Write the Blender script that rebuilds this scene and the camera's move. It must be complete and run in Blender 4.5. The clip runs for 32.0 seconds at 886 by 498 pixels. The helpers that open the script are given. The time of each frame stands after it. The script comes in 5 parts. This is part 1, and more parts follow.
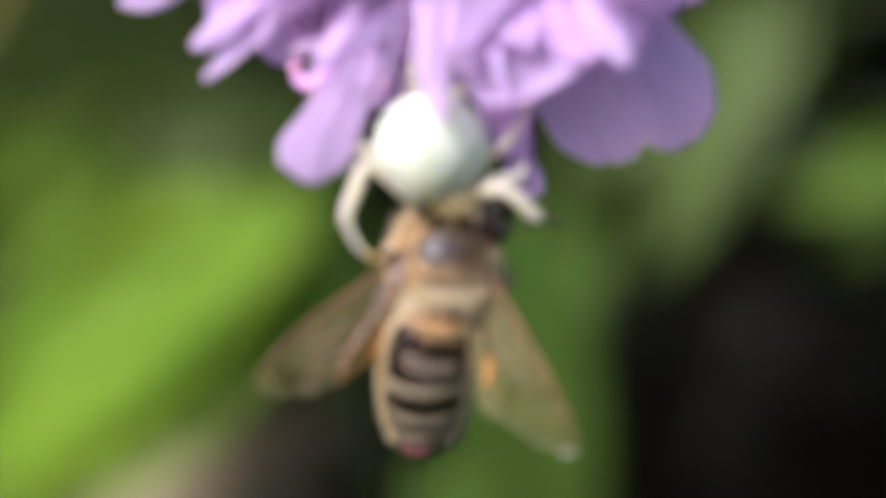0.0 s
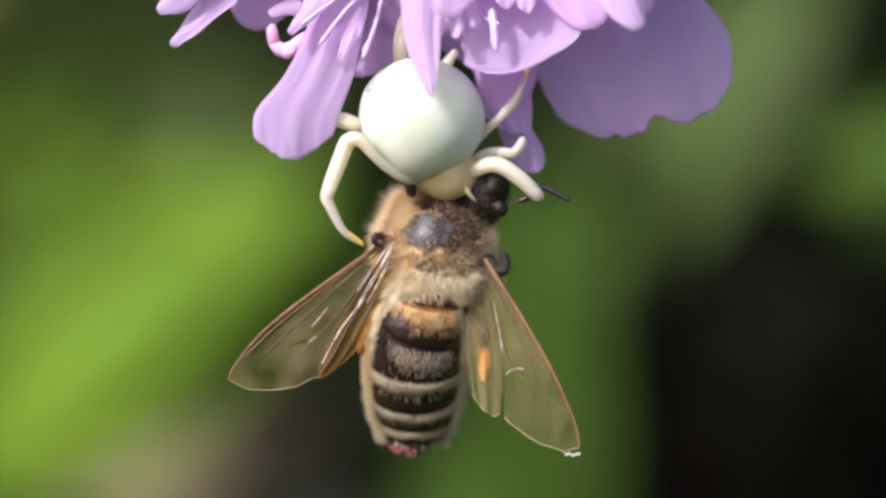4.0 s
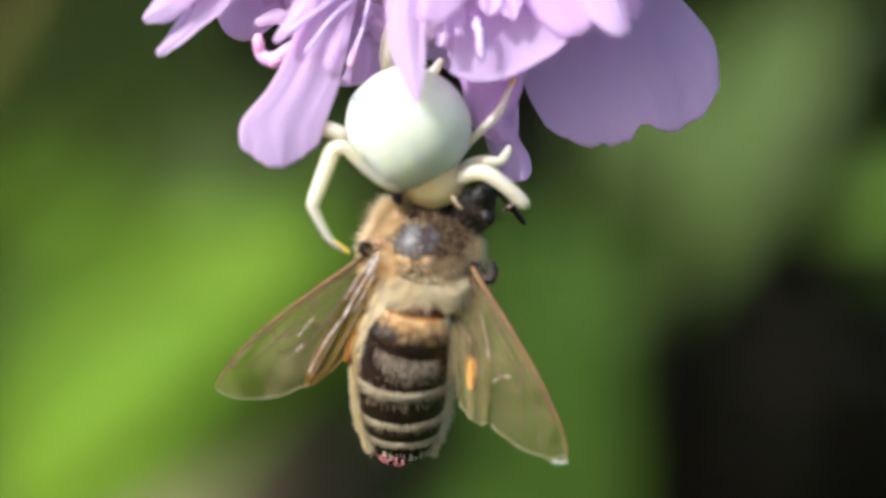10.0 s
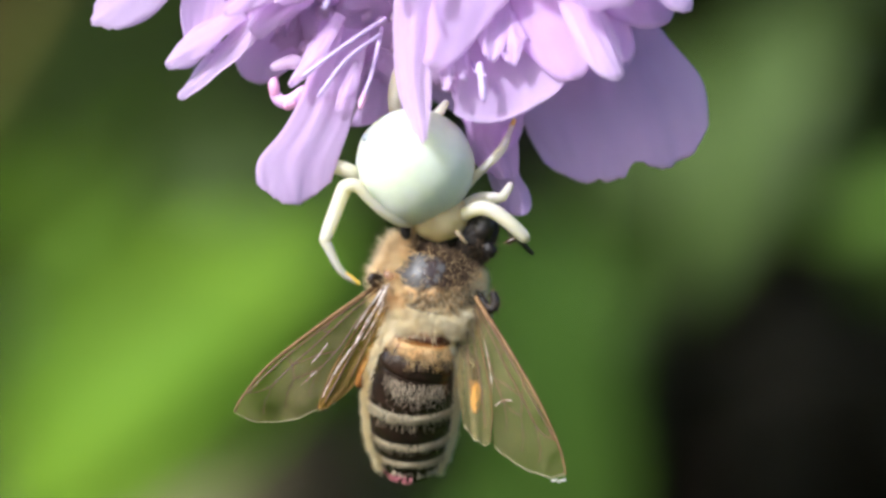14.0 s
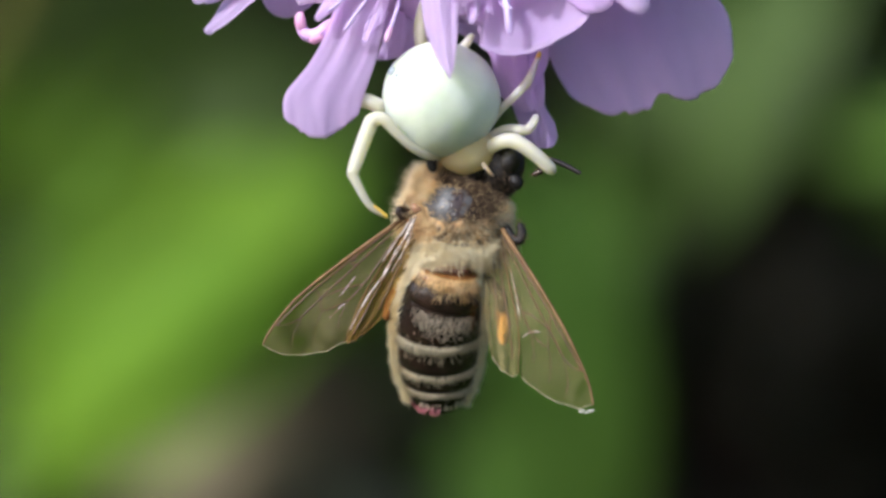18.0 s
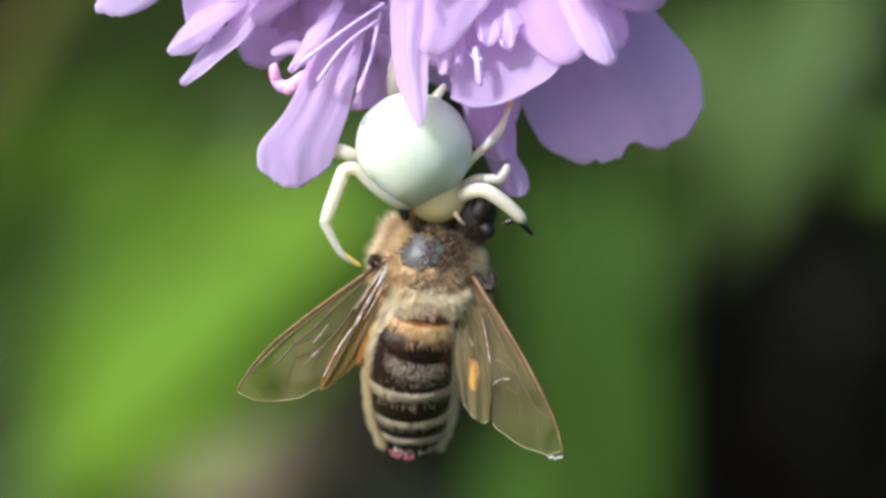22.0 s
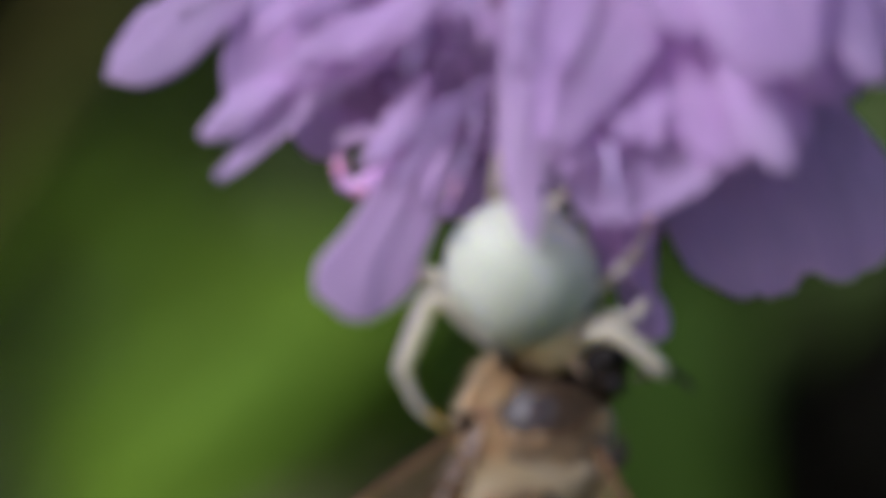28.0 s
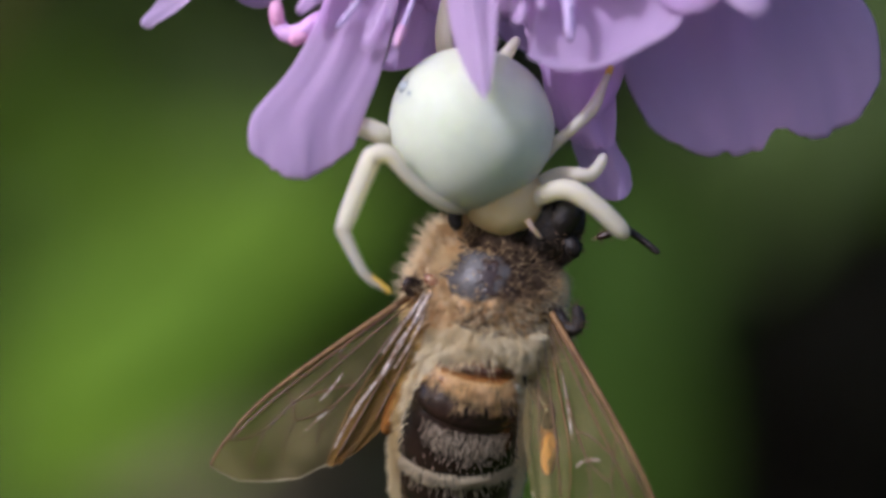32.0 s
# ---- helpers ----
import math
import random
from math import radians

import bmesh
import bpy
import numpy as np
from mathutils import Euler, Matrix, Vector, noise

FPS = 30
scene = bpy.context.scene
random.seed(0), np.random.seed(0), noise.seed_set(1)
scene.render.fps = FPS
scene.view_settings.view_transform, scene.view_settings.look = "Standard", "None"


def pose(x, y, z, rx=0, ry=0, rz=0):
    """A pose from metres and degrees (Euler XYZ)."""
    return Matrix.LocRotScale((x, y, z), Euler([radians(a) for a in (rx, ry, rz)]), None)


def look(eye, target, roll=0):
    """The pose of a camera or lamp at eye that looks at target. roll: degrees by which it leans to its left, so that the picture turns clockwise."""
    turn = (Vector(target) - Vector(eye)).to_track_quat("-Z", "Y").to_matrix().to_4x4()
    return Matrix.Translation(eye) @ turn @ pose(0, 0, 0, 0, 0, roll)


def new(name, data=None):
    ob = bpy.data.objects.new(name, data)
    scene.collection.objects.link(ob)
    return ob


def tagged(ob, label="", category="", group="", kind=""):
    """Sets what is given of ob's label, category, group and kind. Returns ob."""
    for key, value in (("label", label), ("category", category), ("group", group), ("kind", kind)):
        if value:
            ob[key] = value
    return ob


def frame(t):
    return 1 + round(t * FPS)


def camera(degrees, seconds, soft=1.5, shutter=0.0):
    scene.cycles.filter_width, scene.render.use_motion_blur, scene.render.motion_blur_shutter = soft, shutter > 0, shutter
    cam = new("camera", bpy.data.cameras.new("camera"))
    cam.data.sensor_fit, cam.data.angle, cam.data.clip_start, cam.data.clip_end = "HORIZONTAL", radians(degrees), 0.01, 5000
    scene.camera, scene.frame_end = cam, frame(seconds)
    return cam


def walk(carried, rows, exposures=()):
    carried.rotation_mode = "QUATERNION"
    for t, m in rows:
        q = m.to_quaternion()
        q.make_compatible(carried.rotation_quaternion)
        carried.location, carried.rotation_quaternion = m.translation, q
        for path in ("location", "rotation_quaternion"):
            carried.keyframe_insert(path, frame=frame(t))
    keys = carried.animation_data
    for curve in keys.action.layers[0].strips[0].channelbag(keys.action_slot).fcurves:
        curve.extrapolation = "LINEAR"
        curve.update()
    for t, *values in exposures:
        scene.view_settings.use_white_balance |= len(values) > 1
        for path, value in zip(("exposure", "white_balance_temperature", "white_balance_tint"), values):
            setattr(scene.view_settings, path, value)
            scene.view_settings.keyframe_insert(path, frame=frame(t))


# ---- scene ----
# All sizes of the insects and the flower are given in millimetres round the spider's
# abdomen, which hangs 0.30 m above the ground: x to the right, y away from the camera, z up.
MM = 0.001
HEIGHT = 300.0

# ---------------------------------------------------------------- camera
VIEW = [  # seconds, x, y, z (mm), yaw to the left, pitch up, roll (degrees)
    (0.0, -0.14, -188.42, -6.07, -0.224, 0.375, 0.15),
    (0.5, 0.72, -187.45, -5.93, 0.615, 0.909, 0.51),
    (1.0, 1.92, -178.01, -5.99, -0.288, 0.268, 0.76),
    (1.5, -0.40, -176.27, -4.06, -0.857, -0.369, 0.89),
    (2.0, -1.37, -174.99, -3.27, -0.704, -0.424, 0.61),
    (2.5, -1.39, -174.31, -3.18, -0.298, -0.783, 0.36),
    (3.0, -0.87, -173.46, -3.44, -0.578, -0.250, 0.49),
    (3.5, -0.48, -172.18, -3.79, -0.355, -0.605, 0.20),
    (4.0, 0.97, -172.03, -5.65, 0.000, -0.000, 0.00),
    (4.5, 0.06, -172.90, -3.81, -0.605, 0.314, -0.19),
    (6.5, 3.26, -172.96, -5.67, 0.795, 0.020, -0.52),
    (7.0, 3.31, -171.97, -5.83, 1.109, -0.129, -0.42),
    (7.5, 3.11, -171.60, -6.23, 0.606, 0.319, -0.13),
    (8.0, 3.19, -173.16, -6.97, -0.070, 0.547, -0.63),
    (8.5, 3.29, -173.84, -6.94, 0.937, 0.238, -0.36),
    (9.0, 3.21, -173.55, -6.28, 0.280, 0.119, -0.85),
    (9.5, 3.47, -172.96, -7.88, 1.217, 0.747, -0.37),
    (10.0, 3.09, -171.97, -8.25, 0.510, 0.992, -0.22),
    (10.5, 3.19, -172.81, -8.18, 0.223, 1.124, -0.84),
    (11.0, 4.03, -175.97, -8.95, 0.856, 1.403, -0.46),
    (11.5, 3.34, -176.41, -8.48, 0.782, 0.017, -0.22),
    (12.0, 2.93, -178.05, -8.22, 0.807, 0.978, -0.61),
    (12.5, 3.03, -181.17, -8.08, 0.223, 0.898, -0.55),
    (13.0, 3.70, -181.77, -8.00, 0.815, 0.380, -0.65),
    (13.5, 3.07, -182.23, -7.35, 0.526, 1.114, -0.38),
    (15.5, 2.91, -184.02, -5.11, 0.737, -0.161, -0.63),
    (16.0, 3.16, -184.45, -4.48, 1.209, 0.032, -0.91),
    (16.5, 2.75, -183.94, -5.02, 1.130, 0.016, -0.75),
    (17.0, 2.61, -183.43, -5.47, 1.024, -0.015, -0.86),
    (17.5, 1.95, -183.42, -6.51, 0.231, 0.664, -0.88),
    (18.0, 1.81, -183.46, -6.80, 0.557, -0.056, -0.71),
    (18.5, 2.84, -182.44, -7.17, 1.368, 0.766, -0.47),
    (19.0, 3.95, -182.78, -7.36, 0.290, 0.871, -0.60),
    (19.5, 5.35, -184.16, -7.50, 0.668, 1.345, -1.46),
    (20.0, 7.09, -188.12, -7.80, 1.213, 0.807, -0.90),
    (20.5, 7.01, -186.17, -6.79, 2.210, -0.560, -0.67),
    (21.0, 6.63, -185.71, -6.10, 1.438, -0.030, -1.02),
    (21.5, 6.38, -187.42, -5.56, 1.256, 0.185, -1.11),
    (22.0, 6.34, -185.94, -4.13, 1.528, -0.179, -0.69),
    (22.5, 6.20, -187.84, -1.96, 1.498, 0.381, -1.02),
    (23.0, 6.32, -187.63, -7.08, 1.475, 0.937, 0.12),
    (23.5, 6.36, -182.20, -4.52, 1.055, -0.123, -0.51),
    (24.0, 7.62, -177.78, -2.42, 1.566, 0.499, 0.32),
    (24.5, 6.64, -166.94, -1.79, 2.019, 0.618, 0.27),
    (26.5, 4.26, -167.81, -0.79, 1.057, 0.086, 1.39),
    (27.0, 1.75, -165.55, 1.39, 1.514, 0.897, 2.20),
    (27.5, 0.68, -149.84, 0.82, 1.325, 0.896, 1.34),
    (28.0, 1.85, -140.51, -0.07, 1.896, 0.414, 1.07),
    (28.5, 2.02, -137.06, 0.34, 1.227, 0.224, 1.32),
    (29.0, 2.82, -135.15, -1.92, 1.583, 0.858, 0.33),
    (29.5, 1.40, -132.43, -2.95, 1.465, 0.362, 0.62),
    (30.0, 0.92, -132.09, -3.36, 0.822, 1.048, 0.61),
    (30.5, 1.68, -132.62, -5.03, 0.965, 1.820, 0.36),
    (31.0, 1.16, -131.06, -4.23, 0.405, 1.050, 0.48),
    (31.5, 1.58, -132.84, -3.45, 0.707, 0.209, 0.36),
    (32.0, 1.48, -130.79, -3.27, 1.019, -0.313, 0.96),
]
# seconds, millimetres by which the lens is focused behind (+) or before (-) the spider
FOCUS = [(0, 22), (0.5, 16), (1.0, 5), (1.5, 2), (2.0, 0), (3.0, 1), (4.0, -1), (9.0, -1), (10.0, 3), (12.0, 4), (12.5, 1), (13.0, 0), (18.5, 0), (19.0, 6), (19.5, 2), (20.0, 2), (20.5, -1), (23.0, -1),
         (23.5, 4), (24.0, 7), (24.5, 18), (25.5, 60), (26.5, 75), (27.0, 72), (27.5, 28), (28.0, 13),
         (28.5, 10), (29.0, 4), (29.5, 3), (30.0, 1.5), (31.0, 1.5), (32.0, 1)]
# seconds, stops, kelvin, tint
EXPOSURE = [(0, 0.76, 5750, 24), (1, 0.47, 5750, 24), (2, 0.84, 5850, 23), (4, 0.67, 5850, 23), (7, 0.76, 5950, 14), (9, 0.87, 5850, 13), (10, 0.84, 5830, 13), (11, 0.92, 5790, 12), (12, 1.01, 5750, 11),
            (16, 0.58, 5580, 12), (18, 0.54, 5530, 12), (19, 0.52, 5500, 13), (21, 0.70, 5500, 12), (22, 0.69, 5480, 12), (23, 0.46, 5420, 14),
            (24.5, 0.51, 5400, 16), (26.5, 0.2, 5450, 18), (27.5, -0.35, 5450, 22), (28.5, -0.49, 5500, 27), (30, -0.24, 5500, 25), (32, -0.10, 5500, 25)]


def mm(x, y, z):
    return Vector((x, y, z + HEIGHT)) * MM


def shot(x, y, z, yaw, pitch, roll):
    at = mm(x, y, z)
    return pose(at.x, at.y, at.z, 90 + pitch, 0, yaw) @ pose(0, 0, 0, 0, 0, roll)


SHOTS = [(row[0], shot(*row[1:])) for row in VIEW]
cam = camera(13.0, 32.0, soft=2.9)
walk(cam, SHOTS, EXPOSURE)
cam.data.dof.use_dof = True
cam.data.dof.aperture_fstop = 18.0
cam.data.dof.aperture_blades = 7

# ---------------------------------------------------------------- light
SUN_WAY = Vector((-0.55, -0.62, 0.56)).normalized()      # towards the sun
world = bpy.data.worlds.new("sky")
scene.world = world
world.use_nodes = True
wn = world.node_tree.nodes
sky = wn.new("ShaderNodeTexSky")
sky.sky_type = "NISHITA"
sky.sun_disc = False
sky.dust_density = 3.0
sky.ozone_density = 0.6
sky.sun_elevation = math.asin(SUN_WAY.z)
sky.sun_rotation = math.atan2(SUN_WAY.x, SUN_WAY.y)
wn["Background"].inputs[1].default_value = 0.15
world.node_tree.links.new(sky.outputs[0], wn["Background"].inputs[0])
sun = new("sun", bpy.data.lights.new("sun", "SUN"))
sun.data.energy = 2.8
sun.data.angle = radians(0.53)
sun.data.color = (1.0, 0.965, 0.90)
sun.matrix_world = look(SUN_WAY * 3.0, (0, 0, 0))


# ---------------------------------------------------------------- materials
def material(name, dark, light, rough=0.5, scale=400.0, bump=0.0, bump_scale=2500.0, through_light=0.0, glow_colour=None,
             spec=0.5, contrast=(0.35, 0.65), sheen=0.0, sub=0.0):
    """Two mixed base colours at two scales of noise, fine relief, and light let through thin things."""
    m = bpy.data.materials.new(name)
    m.use_nodes = True
    n, ln = m.node_tree.nodes, m.node_tree.links
    b = n["Principled BSDF"]
    co = n.new("ShaderNodeTexCoord")
    big, fine = n.new("ShaderNodeTexNoise"), n.new("ShaderNodeTexNoise")
    for node, s, d in ((big, scale, 3.0), (fine, scale * 7.0, 4.0)):
        node.inputs["Scale"].default_value, node.inputs["Detail"].default_value = s, d
        ln.new(co.outputs["Object"], node.inputs["Vector"])
    add = n.new("ShaderNodeMath")
    add.operation = "MULTIPLY_ADD"
    add.inputs[1].default_value = 0.4
    ln.new(fine.outputs["Fac"], add.inputs[0])
    half = n.new("ShaderNodeMath")
    half.operation = "MULTIPLY"
    half.inputs[1].default_value = 0.6
    ln.new(big.outputs["Fac"], half.inputs[0])
    ln.new(half.outputs[0], add.inputs[2])
    ramp = n.new("ShaderNodeValToRGB")
    ramp.color_ramp.elements[0].position, ramp.color_ramp.elements[1].position = contrast
    ramp.color_ramp.elements[0].color, ramp.color_ramp.elements[1].color = (*dark, 1), (*light, 1)
    ln.new(add.outputs[0], ramp.inputs[0])
    ln.new(ramp.outputs[0], b.inputs["Base Color"])
    b.inputs["Roughness"].default_value = rough
    b.inputs["Specular IOR Level"].default_value = spec
    if sheen:
        b.inputs["Sheen Weight"].default_value = sheen
    if sub:
        b.inputs["Subsurface Weight"].default_value = sub
        b.inputs["Subsurface Radius"].default_value = (0.95, 1.0, 0.5)
        b.inputs["Subsurface Scale"].default_value = 0.0022
    if bump:
        rel, bp = n.new("ShaderNodeTexNoise"), n.new("ShaderNodeBump")
        rel.inputs["Scale"].default_value, rel.inputs["Detail"].default_value = bump_scale, 5.0
        bp.inputs["Strength"].default_value, bp.inputs["Distance"].default_value = bump, 0.0002
        ln.new(co.outputs["Object"], rel.inputs["Vector"])
        ln.new(rel.outputs["Fac"], bp.inputs["Height"])
        ln.new(bp.outputs[0], b.inputs["Normal"])
    if through_light:
        tr, mix = n.new("ShaderNodeBsdfTranslucent"), n.new("ShaderNodeMixShader")
        if glow_colour:
            tr.inputs[0].default_value = (*glow_colour, 1)
        else:
            ln.new(ramp.outputs[0], tr.inputs[0])
        mix.inputs[0].default_value = through_light
        ln.new(b.outputs[0], mix.inputs[1])
        ln.new(tr.outputs[0], mix.inputs[2])
        ln.new(mix.outputs[0], n["Material Output"].inputs[0])
    return m


def wing_material(name, tint, body, clear):
    """A clear, faintly tinted membrane with a gloss."""
    m = bpy.data.materials.new(name)
    m.use_nodes = True
    n, ln = m.node_tree.nodes, m.node_tree.links
    b = n["Principled BSDF"]
    b.inputs["Base Color"].default_value = (*body, 1)
    b.inputs["Roughness"].default_value = 0.26
    b.inputs["Specular IOR Level"].default_value = 0.2
    co, noise_node, bp = n.new("ShaderNodeTexCoord"), n.new("ShaderNodeTexNoise"), n.new("ShaderNodeBump")
    noise_node.inputs["Scale"].default_value, noise_node.inputs["Detail"].default_value = 900.0, 4.0
    bp.inputs["Strength"].default_value, bp.inputs["Distance"].default_value = 0.3, 0.0002
    ln.new(co.outputs["Object"], noise_node.inputs["Vector"])
    ln.new(noise_node.outputs["Fac"], bp.inputs["Height"])
    ln.new(bp.outputs[0], b.inputs["Normal"])
    clear_node, mix = n.new("ShaderNodeBsdfTransparent"), n.new("ShaderNodeMixShader")
    clear_node.inputs[0].default_value = (*tint, 1)
    haze, level = n.new("ShaderNodeTexNoise"), n.new("ShaderNodeMapRange")
    haze.inputs["Scale"].default_value, haze.inputs["Detail"].default_value = 420.0, 5.0
    level.inputs["From Min"].default_value, level.inputs["From Max"].default_value = 0.35, 0.65
    level.inputs["To Min"].default_value, level.inputs["To Max"].default_value = clear + 0.06, clear - 0.08
    ln.new(co.outputs["Object"], haze.inputs["Vector"])
    ln.new(haze.outputs["Fac"], level.inputs["Value"])
    ln.new(level.outputs[0], mix.inputs[0])
    ln.new(b.outputs[0], mix.inputs[1])
    ln.new(clear_node.outputs[0], mix.inputs[2])
    ln.new(mix.outputs[0], n["Material Output"].inputs[0])
    return m


PETAL = material("lilac petal", (0.70, 0.52, 0.80), (0.785, 0.62, 0.865), 0.6, 160, 0.3, 1500, 0.74, (0.96, 0.83, 0.975), spec=0.15)
PETAL_PALE = material("pale lilac petal", (0.71, 0.55, 0.80), (0.80, 0.665, 0.875), 0.6, 160, 0.3, 1500, 0.74, (0.96, 0.85, 0.975), spec=0.15)
FLORET = material("pink floret tube", (0.73, 0.57, 0.77), (0.82, 0.70, 0.86), 0.55, 300, 0.15, 2500, 0.7, (0.95, 0.80, 0.94), spec=0.2)
STIGMA = material("pink stigma", (0.76, 0.36, 0.58), (0.88, 0.54, 0.72), 0.5, 900, 0.3, 3000, 0.3, (0.9, 0.5, 0.7))
STYLE = material("pink style", (0.72, 0.40, 0.64), (0.82, 0.52, 0.72), 0.4, 600, 0.2, 3000, 0.2, (0.7, 0.2, 0.4))
FILAMENT = material("white lilac filament", (0.63, 0.48, 0.76), (0.75, 0.62, 0.85), 0.4, 500, 0.1, 3000, 0.25)
ANTHER = material("mauve anther", (0.58, 0.30, 0.62), (0.76, 0.50, 0.78), 0.5, 900, 0.4, 4000)
STEM = material("green stem", (0.14, 0.24, 0.05), (0.22, 0.33, 0.08), 0.5, 120, 0.3, 1500)
CALYX = material("green bract", (0.09, 0.17, 0.03), (0.15, 0.25, 0.05), 0.5, 200, 0.3, 1500)
SPIDER_WHITE = material("white spider skin", (0.52, 0.572, 0.44), (0.59, 0.638, 0.515), 0.5, 280, 0.10, 2600, spec=0.25, sub=1.0)
SPIDER_CREAM = material("cream spider skin", (0.94, 0.71, 0.33), (0.97, 0.80, 0.44), 0.5, 350, 0.15, 2600, 0.45, (0.95, 0.80, 0.46), spec=0.25, sub=0.8)
SPIDER_LEG = material("pale cream leg", (0.72, 0.695, 0.46), (0.80, 0.78, 0.56), 0.45, 350, 0.1, 2600, 0.3, (0.92, 0.84, 0.62), spec=0.25, sub=0.6)
SPIDER_TIP = material("amber leg tip", (0.72, 0.42, 0.04), (0.84, 0.56, 0.08), 0.35, 600, 0.1, 3000)
SPIDER_SPOT = material("grey spot", (0.26, 0.30, 0.30), (0.38, 0.42, 0.42), 0.75, 800, 0.1, 3000, spec=0.1)
BEE_DARK = material("dark brown shell", (0.014, 0.007, 0.005), (0.042, 0.021, 0.013), 0.27, 500, 0.35, 3500, spec=0.5)
BEE_PLATE = material("glossy dark abdomen shell", (0.008, 0.005, 0.004), (0.028, 0.014, 0.009), 0.22, 500, 0.18, 3500, spec=0.65)
BEE_GREY = material("bald grey-brown back", (0.022, 0.019, 0.017), (0.075, 0.068, 0.062), 0.42, 500, 0.10, 5500, spec=0.5)
BEE_AMBER = material("amber shell", (0.20, 0.075, 0.015), (0.42, 0.19, 0.045), 0.35, 420, 0.3, 3500, through_light=0.15)
BEE_EYE = material("black faceted eye", (0.008, 0.006, 0.006), (0.016, 0.012, 0.010), 0.2, 800, 0.3, 9000, spec=0.6)
BEE_BLACK = material("dull black shell", (0.008, 0.006, 0.005), (0.022, 0.016, 0.012), 0.5, 800, 0.5, 5000, spec=0.35)
FUR_TAN = material("tan fur", (0.94, 0.69, 0.36), (0.98, 0.84, 0.53), 0.45, 900, through_light=0.6)
FUR_GOLD = material("golden fur", (0.80, 0.54, 0.20), (0.94, 0.78, 0.46), 0.45, 200, through_light=0.5)
FELT = material("dense tan underfur", (0.60, 0.44, 0.25), (0.84, 0.69, 0.45), 0.8, 700, 0.6, 5000, spec=0.2)
FUR_FLANK = material("fluffy tan fur", (0.95, 0.74, 0.43), (0.98, 0.87, 0.59), 0.45, 900, through_light=0.55)
FUR_BAND = material("cream band fur", (0.56, 0.48, 0.31), (0.78, 0.69, 0.48), 0.5, 300, through_light=0.35)
FUR_WHITE = material("whitish fur", (0.86, 0.82, 0.72), (0.94, 0.91, 0.84), 0.5, 500, through_light=0.4)
WAIST_RED = material("dark red-brown shell", (0.04, 0.012, 0.005), (0.22, 0.065, 0.013), 0.55, 900, 0.4, 3500, spec=0.6)
TEGULA = material("reddish wing joint", (0.16, 0.06, 0.028), (0.36, 0.17, 0.085), 0.3, 700, 0.3, 3500, spec=0.7)
WING_RIM = material("pale wing rim", (0.42, 0.36, 0.20), (0.62, 0.56, 0.36), 0.3, 600, 0.1, 3000, 0.4)
FUR_PALE = material("pale fur", (0.98, 0.87, 0.58), (0.99, 0.93, 0.73), 0.45, 900, through_light=0.5)
FUR_GREY = material("grey-brown fur", (0.48, 0.39, 0.27), (0.70, 0.60, 0.44), 0.55, 200, through_light=0.2)
FUR_BROWN = material("brown fur", (0.085, 0.052, 0.028), (0.17, 0.11, 0.06), 0.55, 200, through_light=0.15)
WING = wing_material("clear wing", (0.95, 0.91, 0.78), (0.40, 0.33, 0.17), 0.93)
WING_AMBER = wing_material("amber wing", (0.94, 0.82, 0.56), (0.50, 0.32, 0.12), 0.80)
WING_GOLD = wing_material("golden wing", (0.96, 0.92, 0.74), (0.46, 0.38, 0.20), 0.89)
# blotchy whitish colour stands in for sun glints along the wing folds
FOLD_GLINT = material("wing fold with painted glint", (0.30, 0.19, 0.11), (0.82, 0.72, 0.62), 0.24, 1600, 0.9, 3000, 0.3, spec=0.8, contrast=(0.44, 0.58))
VEIN_EDGE = material("reddish wing edge", (0.10, 0.050, 0.018), (0.24, 0.135, 0.050), 0.5, 900, 0.4, 3000, spec=0.25)
VEIN = material("brown vein", (0.07, 0.032, 0.014), (0.18, 0.085, 0.03), 0.35, 500, 0.1, 3000)
POLLEN = material("orange pollen", (0.60, 0.25, 0.04), (0.74, 0.39, 0.10), 0.8, 900, 0.6, 3000)
PINK_GRAIN = material("pink grains", (0.38, 0.09, 0.12), (0.58, 0.22, 0.24), 0.6, 900, 0.4, 3000)
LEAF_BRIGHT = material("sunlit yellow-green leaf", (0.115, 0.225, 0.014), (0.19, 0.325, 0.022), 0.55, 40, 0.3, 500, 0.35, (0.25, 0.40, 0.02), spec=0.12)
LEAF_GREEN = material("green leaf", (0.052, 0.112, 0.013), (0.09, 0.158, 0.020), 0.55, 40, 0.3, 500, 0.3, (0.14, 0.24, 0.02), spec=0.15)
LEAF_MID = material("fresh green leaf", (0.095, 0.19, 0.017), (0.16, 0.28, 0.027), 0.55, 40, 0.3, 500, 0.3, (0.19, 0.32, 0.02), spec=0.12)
LEAF_GREY = material("olive leaf", (0.056, 0.100, 0.014), (0.092, 0.145, 0.025), 0.6, 40, 0.3, 500, 0.25, spec=0.25)
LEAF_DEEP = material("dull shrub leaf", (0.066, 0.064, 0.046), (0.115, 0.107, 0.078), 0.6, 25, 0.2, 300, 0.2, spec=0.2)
LEAF_DEAD = material("withered brown leaf", (0.195, 0.16, 0.09), (0.30, 0.25, 0.15), 0.8, 50, 0.4, 500, 0.1, spec=0.2)
STALK_DRY = material("dry straw stalk", (0.066, 0.070, 0.014), (0.115, 0.105, 0.024), 0.8, 60, 0.3, 600, spec=0.1)
BARK = material("dark bark", (0.018, 0.012, 0.009), (0.045, 0.032, 0.022), 0.85, 30, 0.7, 250, spec=0.2)
